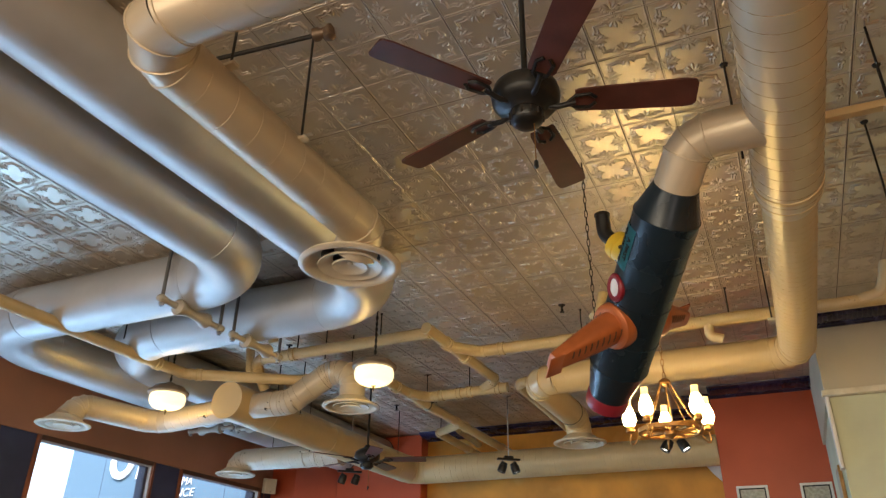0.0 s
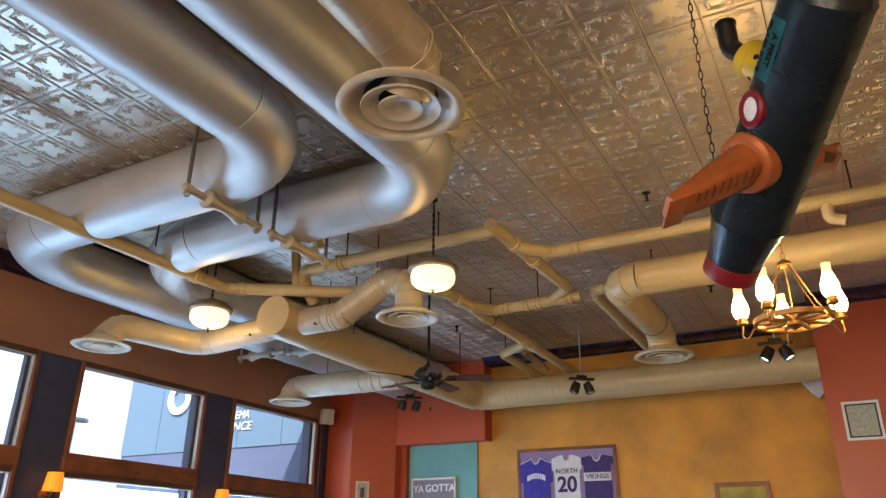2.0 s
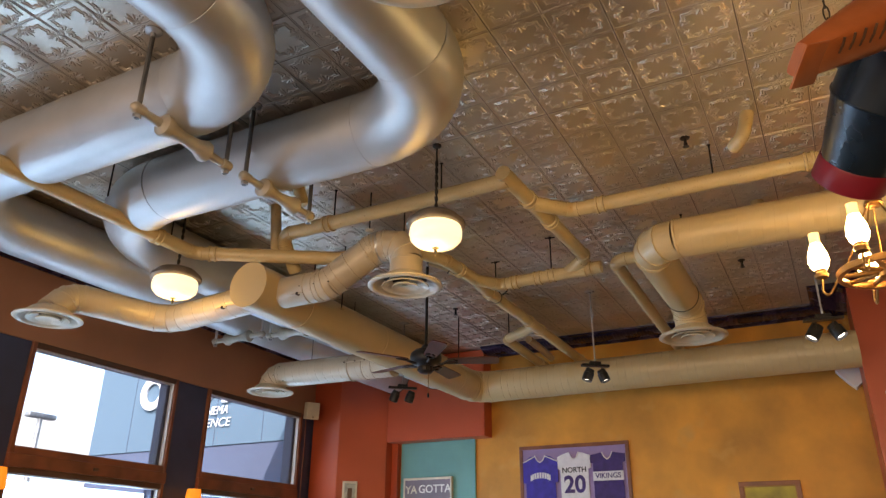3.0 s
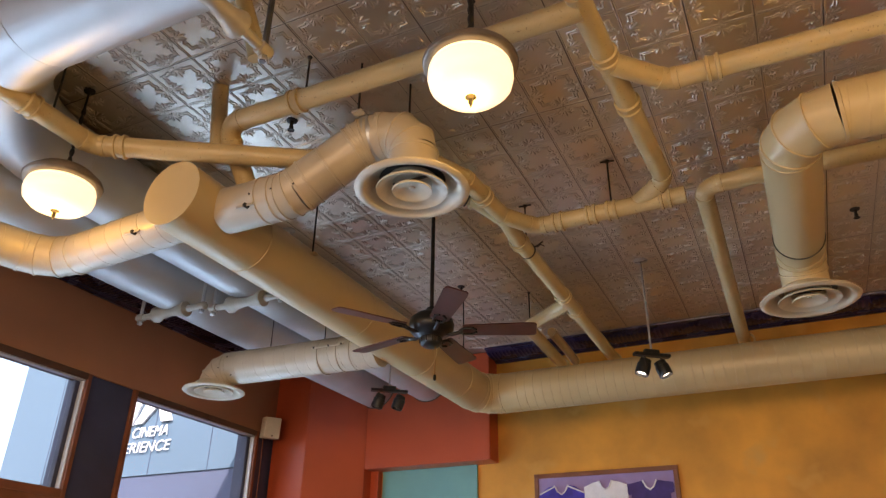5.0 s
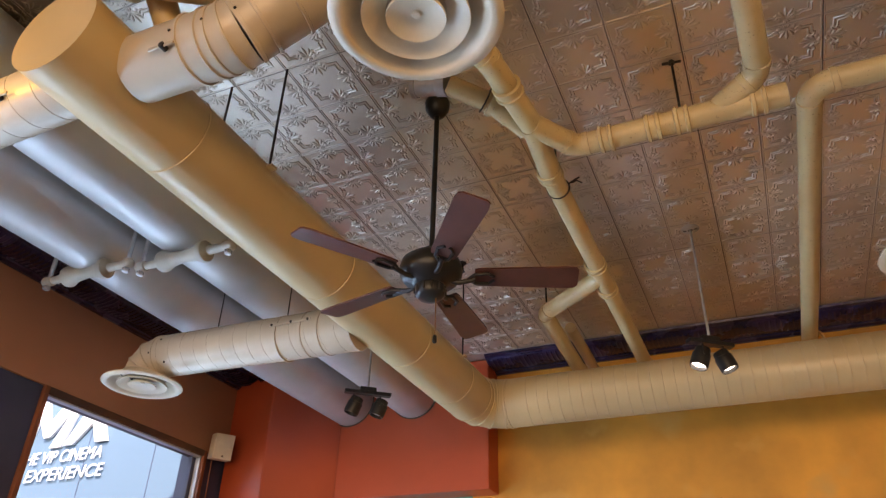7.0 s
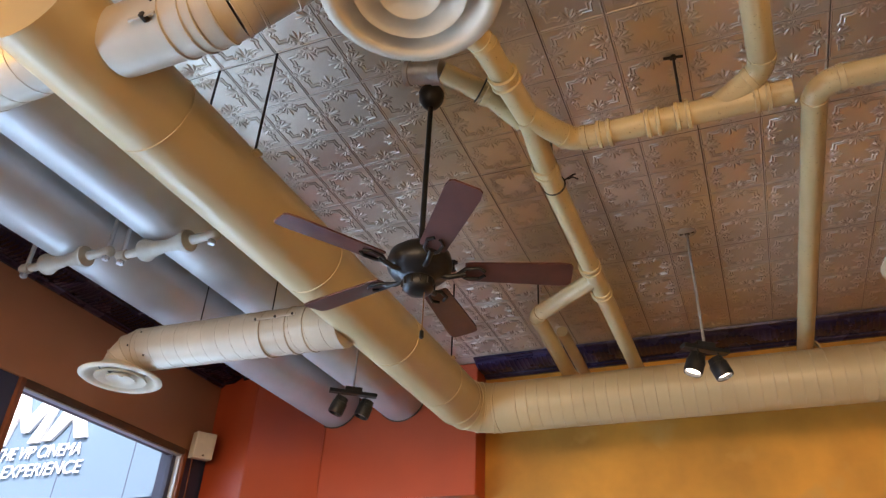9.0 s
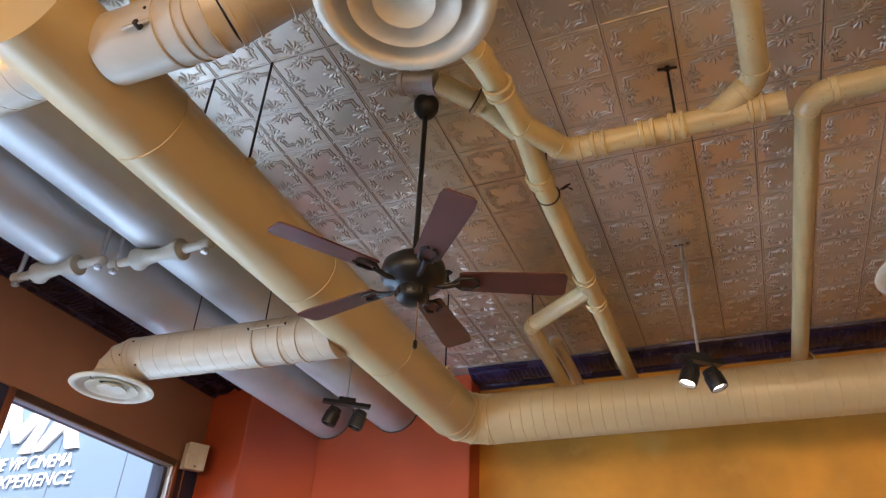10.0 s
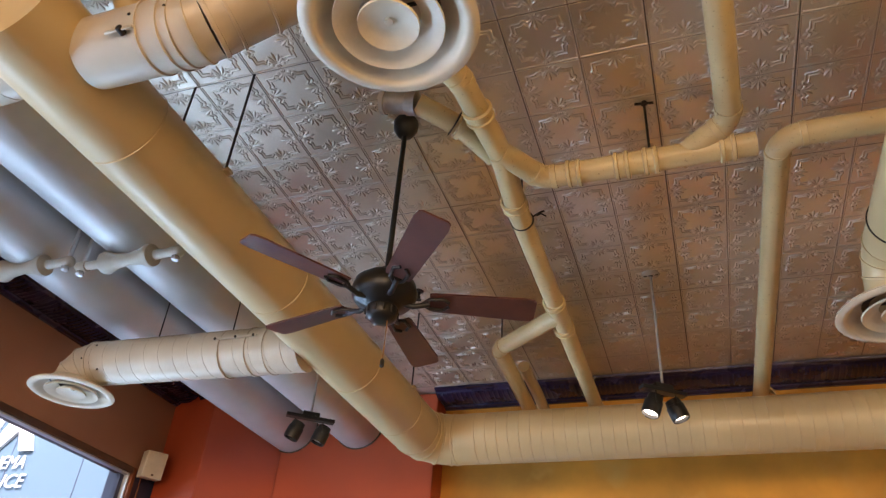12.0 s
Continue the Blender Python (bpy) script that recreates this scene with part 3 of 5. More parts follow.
# ---- drain pipes ----
PR = 0.055
PIPES = [
    ("A", [(-4.77, 6.02, 3.62), (-4.77, 5.80, 3.86), (-2.78, 5.80, 3.88)]),
    ("B", [(-2.78, 5.72, 3.90), (-2.70, 7.33, 3.85), (-2.93, 7.45, 3.775)]),
    ("C", [(-2.74, 6.2, 3.87), (-2.52, 6.42, 3.86), (3.9, 6.42, 3.86)]),
    ("D", [(-3.70, 7.2, 3.77), (-3.55, 7.43, 3.77), (-2.6, 7.43, 3.78)]),
    ("E", [(-3.95, 6.26, 3.785), (-3.755, 6.76, 3.80), (-3.70, 7.23, 3.775), (-3.725, 7.6, 3.77), (-3.72, 10.82, 3.76)]),
    ("F", [(-1.3, 7.5, 4.14), (-1.3, 7.5, 3.85), (-2.50, 7.47, 3.83), (-2.535, 10.82, 3.77)]),
    ("G", [(-3.73, 8.75, 3.77), (-4.22, 9.15, 3.78), (-4.27, 10.82, 3.78)]),
    ("L", [(-5.41, -3.0, 3.68), (-5.37, 5.48, 3.695), (-4.35, 6.05, 3.668), (-3.95, 6.26, 3.775)]),
]
for k, nodes in PIPES:
    duct("drain_pipe", "cream-painted cast drain pipe with fittings", nodes, PR, CREAM_WORN, 0.1, 6, 20, bands=0.03, category="pipe", leg_name="pipe", bend_name="elbow")


# ---- fittings on ducts ----
def roller_hanger(a, b, label):
    """A duct support: two rods, end blocks with nuts and a waisted roller between them."""
    a, b = Vector(a), Vector(b)
    root = empty("roller_hanger", a, label, "duct hanger", "roller hangers under the silver ducts")
    d = (b - a).normalized()
    L = (b - a).length
    part("roller", lathe([(0.02, 0.0), (0.024, 0.05), (0.028, L * 0.22), (0.062, L * 0.25), (0.066, L * 0.28), (0.045, L * 0.36), (0.034, L * 0.5), (0.045, L * 0.64), (0.066, L * 0.72), (0.062, L * 0.75), (0.028, L * 0.78), (0.024, L - 0.05), (0.02, L)], a, d, 24, (True, True)), ROLLER, root)
    for p, s in ((a, -1), (b, 1)):
        part("end_block", lathe([(0.01, -0.045), (0.032, -0.035), (0.034, 0.02), (0.028, 0.032), (0.012, 0.045)], p, d * s, 12, (True, True)), ROLLER, root)
        part("rod", rod((p.x, p.y, p.z - 0.06), (p.x, p.y, CEIL - 0.003), 0.014, 8), DARK_STEEL if p.y < 6 else STEEL, root)
        part("nut", lathe([(0.02, -0.012), (0.022, -0.01), (0.022, 0.01), (0.02, 0.012)], (p.x, p.y, p.z - 0.045), (0, 0, 1), 6, (True, True)), STEEL, root)
        part("flange", lathe([(0.05, 0.0), (0.05, 0.006), (0.016, 0.02), (0.013, 0.05)], (p.x, p.y, CEIL - 0.004), (0, 0, -1), 12, (True, True)), STEEL, root)
    return root


roller_hanger((-4.04, 3.76, 3.63), (-4.05, 4.43, 3.63), "pale enamelled roller hanger on steel rods")
roller_hanger((-4.03, 4.58, 3.62), (-4.02, 5.21, 3.62), "pale enamelled roller hanger on steel rods")
roller_hanger((-6.93, 7.36, 3.64), (-6.28, 7.36, 3.64), "pale enamelled roller hanger by the windows")
roller_hanger((-6.20, 7.40, 3.62), (-5.52, 7.36, 3.60), "pale enamelled roller hanger by the windows")


for parent, at, axis, mt in ((diffuser_c, (-4.62, 5.89, 3.36), (1, 0, 0), PALE_DUCT), (w1, (-5.35, 5.84, 3.34), (1, 0, 0), PALE_DUCT)):
    part("damper_lever", box((at[0] - 0.06, at[1] - 0.012, at[2] - 0.008), (at[0] + 0.05, at[1] - 0.004, at[2] + 0.006), 0.003), mt, parent)
    part("lever_pivot", lathe([(0.012, -0.012), (0.012, 0.016), (0.004, 0.02)], at, (0, -1, 0), 12, (True, True)), IRON, parent)


def rods_on(parent, places, r=0.006):
    for x, y, z in places:
        part("hanger_rod", rod((x, y, z), (x, y, CEIL - 0.002), r), IRON, parent)
        part("strap_tab", box((x - 0.03, y - 0.02, z - 0.012), (x + 0.03, y + 0.02, z + 0.004), 0.003), parent.children[0].data.materials[0], parent)


rods_on(e, [(-1.76, 2.26, 3.47), (-1.76, 1.75, 3.50)])
rods_on(g, [(-4.83, 6.77, 3.53), (-5.17, 6.77, 3.53), (-4.85, 9.18, 3.56)])
rods_on(w2, [(-6.2, 8.14, 3.527), (-5.66, 8.16, 3.515)], 0.004)
rods_on(f, [(0.45, 3.45, 3.6), (0.75, 3.35, 3.66), (0.1, 1.9, 3.6), (0.12, 5.9, 3.62)])
rods_on(diffuser_c, [(-4.02, 5.96, 3.82), (-3.86, 6.22, 3.82)])
for at, axis in (((-4.58, 6.0, 3.44), (1, 0, 0)), ((-4.5, 6.0, 3.44), (1, 0, 0)), ((-4.33, 6.014, 3.50), (0.4, 0.06, 0.26)), ((-4.22, 6.03, 3.57), (0.4, 0.06, 0.26)), ((-4.08, 6.05, 3.66), (0.4, 0.06, 0.26)), ((-3.93, 6.075, 3.713), (0.3, 0.04, 0.03))):
    part("joint_band", ring_band(at, axis, 0.126, 0.014, 0.005, 40), PALE_DUCT, diffuser_c)
for x in (-5.32, -5.44, -5.62):
    part("joint_band", ring_band((x, 8.14, 3.375), (1, 0, -0.02), 0.143, 0.016, 0.005, 40), PALE_DUCT, w2)
for y in (6.35, 7.55, 8.55, 9.3):
    part("joint_band", ring_band((-5.0, y, 3.45), (0, 1, 0), 0.1903, 0.007, 0.0016, 48), CREAM_DUCT, g)
for k in range(46):
    x = -4.58 + k * 0.0845
    part("wound_seam", ring_band((x, 9.95, 3.45), (1, 0.05, 0.04), 0.1905, 0.006, 0.0028, 40), CREAM_DUCT, g)
for y, r, w in ((3.62, 0.166, 0.03), (3.74, 0.160, 0.012)):
    part("reducer_band", ring_band((0.28, y, 3.55), (0, 1, 0), r, w, 0.006, 40), CREAM_DUCT, f)
part("wide_section", sweep([(0.28, -3.0, 3.55), (0.28, 3.72, 3.55), (0.275, 3.86, 3.55)], [0.166, 0.166, 0.14], 40), TAN_DUCT, f)
n = 900
turns = 44
part("wound_seam", sweep([(0.28 + 0.1665 * math.cos(2 * math.pi * turns * k / n), -0.6 + 4.3 * k / n, 3.55 + 0.1665 * math.sin(2 * math.pi * turns * k / n)) for k in range(n + 1)], 0.0022, 5), SEAM_PAINT, f)
turns, n = 32, 640
part("wound_seam", sweep([(0.28 + 0.1405 * math.cos(2 * math.pi * turns * k / n), 3.9 + 2.44 * k / n, 3.55 + 0.1405 * math.sin(2 * math.pi * turns * k / n)) for k in range(n + 1)], 0.0018, 5), CREAM_DUCT, f)
turns, n = 24, 480
part("wound_seam", sweep([(0.02 - 1.84 * k / n, 6.58 + 0.1405 * math.cos(2 * math.pi * turns * k / n), 3.55 + 0.1405 * math.sin(2 * math.pi * turns * k / n)) for k in range(n + 1)], 0.0018, 5), CREAM_DUCT, f)
part("bracket", box((0.42, 3.33, 3.66), (0.78, 3.38, 3.70), 0.004), CREAM_DUCT, f)
# dark rings paint the shaded gaps where the silver ducts enter the soffit
for x, rad in ((-6.6, 0.24), (-5.92, 0.235)):
    tagged(part("wall_collar", lathe([(rad + 0.001, 0.0), (rad + 0.012, 0.0), (rad + 0.012, 0.006), (rad + 0.001, 0.006)], (x, 10.59, ZD), (0, 1, 0), 48), SEAM), "thin dark ring for the shaded gap where the duct enters the soffit", "duct collar", "duct collars")
bm = bmesh.new()
gusset = [bm.verts.new((x, 10.62, z)) for x, z in ((-0.95, 3.40), (-0.714, 3.42), (-0.714, 3.25), (-0.775, 3.19), (-0.86, 3.28))]
grown = bmesh.ops.extrude_face_region(bm, geom=[bm.faces.new(gusset)])
bmesh.ops.translate(bm, vec=(0, 0.16, 0), verts=[v for v in grown["geom"] if isinstance(v, bmesh.types.BMVert)])
bmesh.ops.recalc_face_normals(bm, faces=bm.faces)
tagged(part("corner_gusset", bm, WHITE, None, "", False), "pale painted triangular gusset in the wall corner", "gusset")
part("strap_band", ring_band((-2.03, 7.82, 3.55), (0, 1, 0.05), 0.141, 0.008, 0.005, 40), IRON, f)
part("tape_band", ring_band((-3.98, 6.067, 3.706), (0.35, 0.05, 0.1), 0.127, 0.05, 0.003, 40), STEEL, diffuser_c)

# hubs, clamps and couplings of the drain pipes
def coupling(at, axis, r=PR, width=0.07, mat=None):
    ob = part("pipe_coupling", lathe([(r, -width / 2), (r + 0.012, -width / 2 + 0.004), (r + 0.012, -width / 2 + 0.018), (r + 0.005, -width / 2 + 0.022), (r + 0.005, width / 2 - 0.022), (r + 0.012, width / 2 - 0.018), (r + 0.012, width / 2 - 0.004), (r, width / 2)], at, axis, 24), mat or CREAM_WORN)
    return tagged(ob, "cream-painted ribbed pipe coupling", "pipe coupling", "pipe couplings")


X, Y = (1, 0, 0), (0, 1, 0)
for at, axis in (((-3.4, 7.43, 3.77), X), ((-3.18, 7.43, 3.772), X), ((-3.05, 7.43, 3.775), X), ((-2.72, 7.43, 3.78), X), ((-3.73, 7.6, 3.775), Y), ((-3.73, 6.95, 3.78), Y),
                 ((-3.73, 8.6, 3.77), Y), ((-3.73, 8.93, 3.77), Y), ((-2.74, 6.55, 3.875), Y), ((-2.76, 6.15, 3.885), Y), ((-2.3, 6.42, 3.86), X), ((-5.372, 5.1, 3.694), Y),
                 ((-4.255, 10.3, 3.78), Y), ((-0.9, 6.42, 3.86), X), ((-4.3, 5.80, 3.865), X), ((-5.24, 5.552, 3.692), (1.42, 0.78, -0.04)), ((-2.5, 10.2, 3.755), Y), ((-3.726, 10.3, 3.762), Y)):
    coupling(at, axis)


def pipe_hanger(x, y, z, label="iron rod pipe hanger with a clevis ring"):
    root = empty("pipe_hanger", (x, y, CEIL), label, "pipe hanger", "pipe hangers")
    part("rod", rod((x, y, z + PR), (x, y, CEIL - 0.002), 0.006), IRON, root)
    part("plate", lathe([(0.014, 0), (0.014, 0.004), (0.008, 0.01)], (x, y, CEIL - 0.002), (0, 0, -1), 12, (True, True)), IRON, root)
    return root


for x, y, z in ((-3.05, 7.43, 3.775), (-3.73, 7.75, 3.775), (-4.23, 9.25, 3.78), (-1.5, 6.42, 3.86), (-3.3, 5.80, 3.875), (-4.25, 5.80, 3.865), (-5.34, 5.2, 3.66), (-0.2, 6.42, 3.86), (-1.9, 7.48, 3.84)):
    pipe_hanger(x, y, z)
tagged(part("pipe_stub", sweep([(-4.85, 5.86, 3.7), (-4.86, 5.8, CEIL - 0.002)], 0.045, 16), CREAM_WORN), "short cream pipe stub rising into the ceiling", "pipe")
tagged(part("pipe_stub", sweep([(-4.3, 5.3, CEIL - 0.002), (-4.29, 5.42, 3.95), (-4.28, 5.45, 3.87)], [0.04, 0.045, 0.05], 16), CREAM_WORN), "short capped cream pipe hanging from the ceiling", "pipe")
pts = [p for _, seg in legs_and_bends([(-1.33, 6.2, 3.96), (-1.25, 6.1, 3.98), (-1.21, 6.12, CEIL - 0.002)], 0.06, 6) for p in seg]
tagged(part("pipe_stub", sweep(pts, 0.045, 16), CREAM_WORN), "curved cream pipe rising into the ceiling", "pipe")
pts = [p for _, seg in legs_and_bends([(-0.38, 6.42, 3.86), (-0.38, 6.42, 3.72), (-0.28, 6.44, 3.69)], 0.05, 6) for p in seg]
tagged(part("pipe_stub", sweep(pts, 0.042, 16), CREAM), "cream pipe branch under the drain pipe", "pipe")
stub = empty("pipe_stub", (-3.9, 7.08, 3.9), "short angled cream pipe with a steel cap", "pipe")
part("pipe", sweep([(-3.74, 7.26, 3.80), (-3.86, 7.10, 3.87), (-4.03, 6.96, 3.93)], 0.05, 20), CREAM_WORN, stub)
part("collar", ring_band((-3.86, 7.10, 3.87), (-0.16, -0.15, 0.065), 0.05, 0.03, 0.012, 24), CREAM_WORN, stub)
part("clamp_band", ring_band((-3.885, 7.078, 3.88), (-0.16, -0.15, 0.065), 0.05, 0.008, 0.014, 24), IRON, stub)
part("steel_cap", lathe([(0.05, 0.0), (0.058, 0.002), (0.058, 0.05), (0.052, 0.054), (0.052, 0.15), (0.058, 0.154), (0.058, 0.175), (0.02, 0.178)], (-4.03, 6.96, 3.93), (-0.19, -0.02, 0.035), 24, (True, True)), STEEL, stub)
tagged(part("pipe_stub", sweep([(-4.2, 9.8, 3.95), (-4.2, 10.3, 3.93), (-4.2, 10.6, 3.9)], 0.045, 14), CREAM), "short cream pipe by the cornice", "pipe")


pts = [p for _, seg in legs_and_bends([(0.80, 6.42, 3.86), (0.98, 6.40, 3.9), (1.06, 6.35, CEIL - 0.002)], 0.12, 6) for p in seg]
tagged(part("pipe_stub", sweep(pts, 0.055, 16), CREAM), "cream pipe elbow rising into the ceiling", "pipe")
cond = empty("ceiling_conduit", (-2.3, 2.2, 4.08), "dark iron conduit under the ceiling with a fitting", "conduit")
part("conduit", rod((-2.6, 2.17, 4.09), (-1.74, 2.25, 4.08), 0.012, 10), IRON, cond)
part("fitting", lathe([(0.02, -0.05), (0.035, -0.045), (0.035, -0.02), (0.026, -0.01), (0.026, 0.03), (0.038, 0.035), (0.038, 0.05), (0.02, 0.055)], (-1.70, 2.25, 4.08), (1, 0.1, 0), 16, (True, True)), BRONZE, cond)
part("drop", lathe([(0.03, 0.0), (0.03, 0.05), (0.018, 0.06)], (-1.66, 2.24, 4.08), (0.2, 0.1, -1), 14, (True, True)), BRONZE, cond)
for x, y, z in ((0.79, 4.21, 3.3), (0.82, 3.68, 3.3), (0.2, 5.95, 3.66), (0.085, 3.36, 3.55), (-5.2, 4.5, 3.72)):
    hr = empty("hanger_rod", (x, y, CEIL), "thin dark iron hanger rod from the ceiling", "hanger rod", "hanger rods")
    part("rod", rod((x, y, z), (x, y, CEIL - 0.002), 0.006), IRON, hr)
    part("anchor", lathe([(0.022, 0), (0.02, 0.008), (0.009, 0.014)], (x, y, CEIL - 0.002), (0, 0, -1), 10, (True, True)), IRON, hr)


def sprinkler(x, y):
    root = empty("sprinkler_head", (x, y, CEIL), "small dark bronze sprinkler head on the ceiling", "sprinkler", "ceiling sprinklers")
    part("escutcheon", lathe([(0.035, 0), (0.033, 0.006), (0.012, 0.012), (0.01, 0.04)], (x, y, CEIL - 0.002), (0, 0, -1), 16, (True, True)), IRON, root)
    part("deflector", lathe([(0.004, 0.04), (0.014, 0.045), (0.012, 0.06), (0.004, 0.065), (0.022, 0.07), (0.022, 0.073)], (x, y, CEIL - 0.002), (0, 0, -1), 12, (True, True)), IRON, root)


for x, y in ((-1.63, 6.25), (-4.67, 6.22), (-1.58, 8.78), (-4.74, 8.88)):
    sprinkler(x, y)


# wire clamp on the long drain pipe, cross bars over the hangers, a clamped strap on the window branch
clamp = empty("pipe_clamp", (-3.72, 7.74, 3.77), "dark iron wire clamp twisted round the drain pipe", "pipe clamp")
part("band", ring_band((-3.722, 7.74, 3.77), (0, 1, 0.1), PR, 0.008, 0.006, 24), IRON, clamp)
part("twist", sweep([(-3.665, 7.74, 3.79), (-3.63, 7.73, 3.80), (-3.615, 7.76, 3.83)], 0.005, 6), IRON, clamp)
part("tail", sweep([(-3.645, 7.72, 3.775), (-3.625, 7.74, 3.80), (-3.60, 7.75, 3.785)], 0.004, 6), IRON, clamp)
for x, y, turn_by in ((-3.05, 7.43, 8), (-3.73, 7.75, 4), (-3.165, 9.0, -6)):
    bar = box((-0.045, -0.006, -0.006), (0.045, 0.006, 0.002), 0.001)
    add_box(bar, (-0.014, -0.012, -0.010), (0.014, 0.012, -0.003), 0.002)
    bar.transform(Matrix.Translation((x, y, CEIL - 0.008)) @ Matrix.Rotation(radians(turn_by), 4, "Z"))
    tagged(part("anchor_bar", bar, IRON, None, "", False), "short dark iron anchor bar bolted to the ceiling", "anchor bar", "ceiling anchor bars")
part("clamp_strap", box((-5.66, 7.988, 3.40), (-5.36, 7.996, 3.414), 0.002), PALE_DUCT, w2)
for x in (-5.64, -5.5, -5.38):
    part("strap_screw", lathe([(0.008, -0.004), (0.008, 0.006), (0.003, 0.008)], (x, 7.99, 3.407), (0, -1, 0), 10, (True, True)), IRON, w2)
for x, z in ((-6.55, 3.46), (-6.62, 3.37), (-6.5, 3.30)):
    part("elbow_screw", lathe([(0.007, 0.0), (0.006, 0.005), (0.002, 0.006)], (x, 8.14 - math.sqrt(max(0.0, 0.143 ** 2 - (z - 3.395) ** 2)), z), (0, -1, 0), 8, (True, True)), IRON, w2)
for k in range(3):
    part("seam_screw", lathe([(0.006, 0.0), (0.005, 0.005), (0.002, 0.006)], (-4.6 + 0.14 * k, 6.0 - 0.123, 3.42 - 0.005 * k), (0, -1, 0), 8, (True, True)), IRON, diffuser_c)


# ---- ceiling fans ----
def ceiling_fan(x, y, z, phase, reach, label):
    root = empty("ceiling_fan", (x, y, CEIL), label, "ceiling fan", "ceiling fans")
    part("canopy", lathe([(0.055, 0.0), (0.065, 0.02), (0.062, 0.06), (0.04, 0.10), (0.018, 0.115)], (x, y, CEIL - 0.002), (0, 0, -1), 24, (True, True)), BLACK, root)
    part("downrod", rod((x, y, z + 0.1), (x, y, CEIL - 0.09), 0.013, 12), BLACK, root)
    motor = part("motor", lathe([(0.03, 0.15), (0.05, 0.12), (0.10, 0.10), (0.135, 0.07), (0.145, 0.03), (0.14, 0.0), (0.12, -0.025), (0.085, -0.035), (0.07, -0.05)], (x, y, z), (0, 0, 1), 36, (True, True)), BLACK, root)
    part("switch_housing", lathe([(0.066, -0.045), (0.07, -0.06), (0.066, -0.095), (0.05, -0.11), (0.02, -0.115)], (x, y, z), (0, 0, 1), 28, (True, True)), BLACK, motor)
    for k in range(12):
        a = k * math.pi / 6
        part("vent_rib", box((x + 0.069 * math.cos(a) - 0.004, y + 0.069 * math.sin(a) - 0.004, z - 0.09), (x + 0.069 * math.cos(a) + 0.004, y + 0.069 * math.sin(a) + 0.004, z - 0.06)), IRON, motor)
    part("pull_chain", rod((x + 0.03, y, z - 0.3), (x + 0.03, y, z - 0.1), 0.0025, 6), BRASS, root)
    part("chain_fob", lathe([(0.003, 0.02), (0.009, 0.014), (0.01, -0.014), (0.004, -0.02)], (x + 0.03, y, z - 0.31), (0, 0, 1), 10, (True, True)), BLACK, root)
    for k in range(5):
        a = radians(phase + 72 * k)
        m = Matrix.Translation((x, y, z)) @ Matrix.Rotation(a, 4, "Z")
        tilt = m @ Matrix.Rotation(radians(-11), 4, "X")
        bm = bmesh.new()
        out = [(0.20, -0.052), (0.22, -0.058), (reach - 0.05, -0.072), (reach - 0.012, -0.066), (reach, -0.05), (reach, 0.05), (reach - 0.012, 0.066), (reach - 0.05, 0.072), (0.22, 0.058), (0.20, 0.052)]
        lowv = [bm.verts.new(tilt @ Vector((u, v, -0.005))) for u, v in out]
        upv = [bm.verts.new(tilt @ Vector((u, v, 0.003))) for u, v in out]
        bm.faces.new(lowv[::-1])
        bm.faces.new(upv)
        for i in range(len(out)):
            j = (i + 1) % len(out)
            bm.faces.new((lowv[i], lowv[j], upv[j], upv[i]))
        blade = part("blade", bm, BLADE, root, "dark walnut fan blade", False)
        bm = bmesh.new()
        line = [(0.09, 0.0, -0.02), (0.13, 0.0, -0.03), (0.17, 0.0, -0.02), (0.2, 0.0, -0.012)]
        add_sweep(bm, [m @ Vector(p) for p in line], [0.014, 0.012, 0.012, 0.012], 10)
        for s in (-1, 1):
            add_sweep(bm, [tilt @ Vector(p) for p in ((0.17, 0, -0.014), (0.20, s * 0.03, -0.012), (0.26, s * 0.035, -0.01), (0.285, s * 0.012, -0.009))], 0.008, 8)
        part("blade_iron", bm, BLACK, blade)
    return root


ceiling_fan(-0.71, 2.36, 3.42, 17, 0.69, "black ceiling fan with five walnut blades")
ceiling_fan(-4.22, 7.26, 3.09, 21, 0.66, "black ceiling fan on a long downrod with walnut blades")


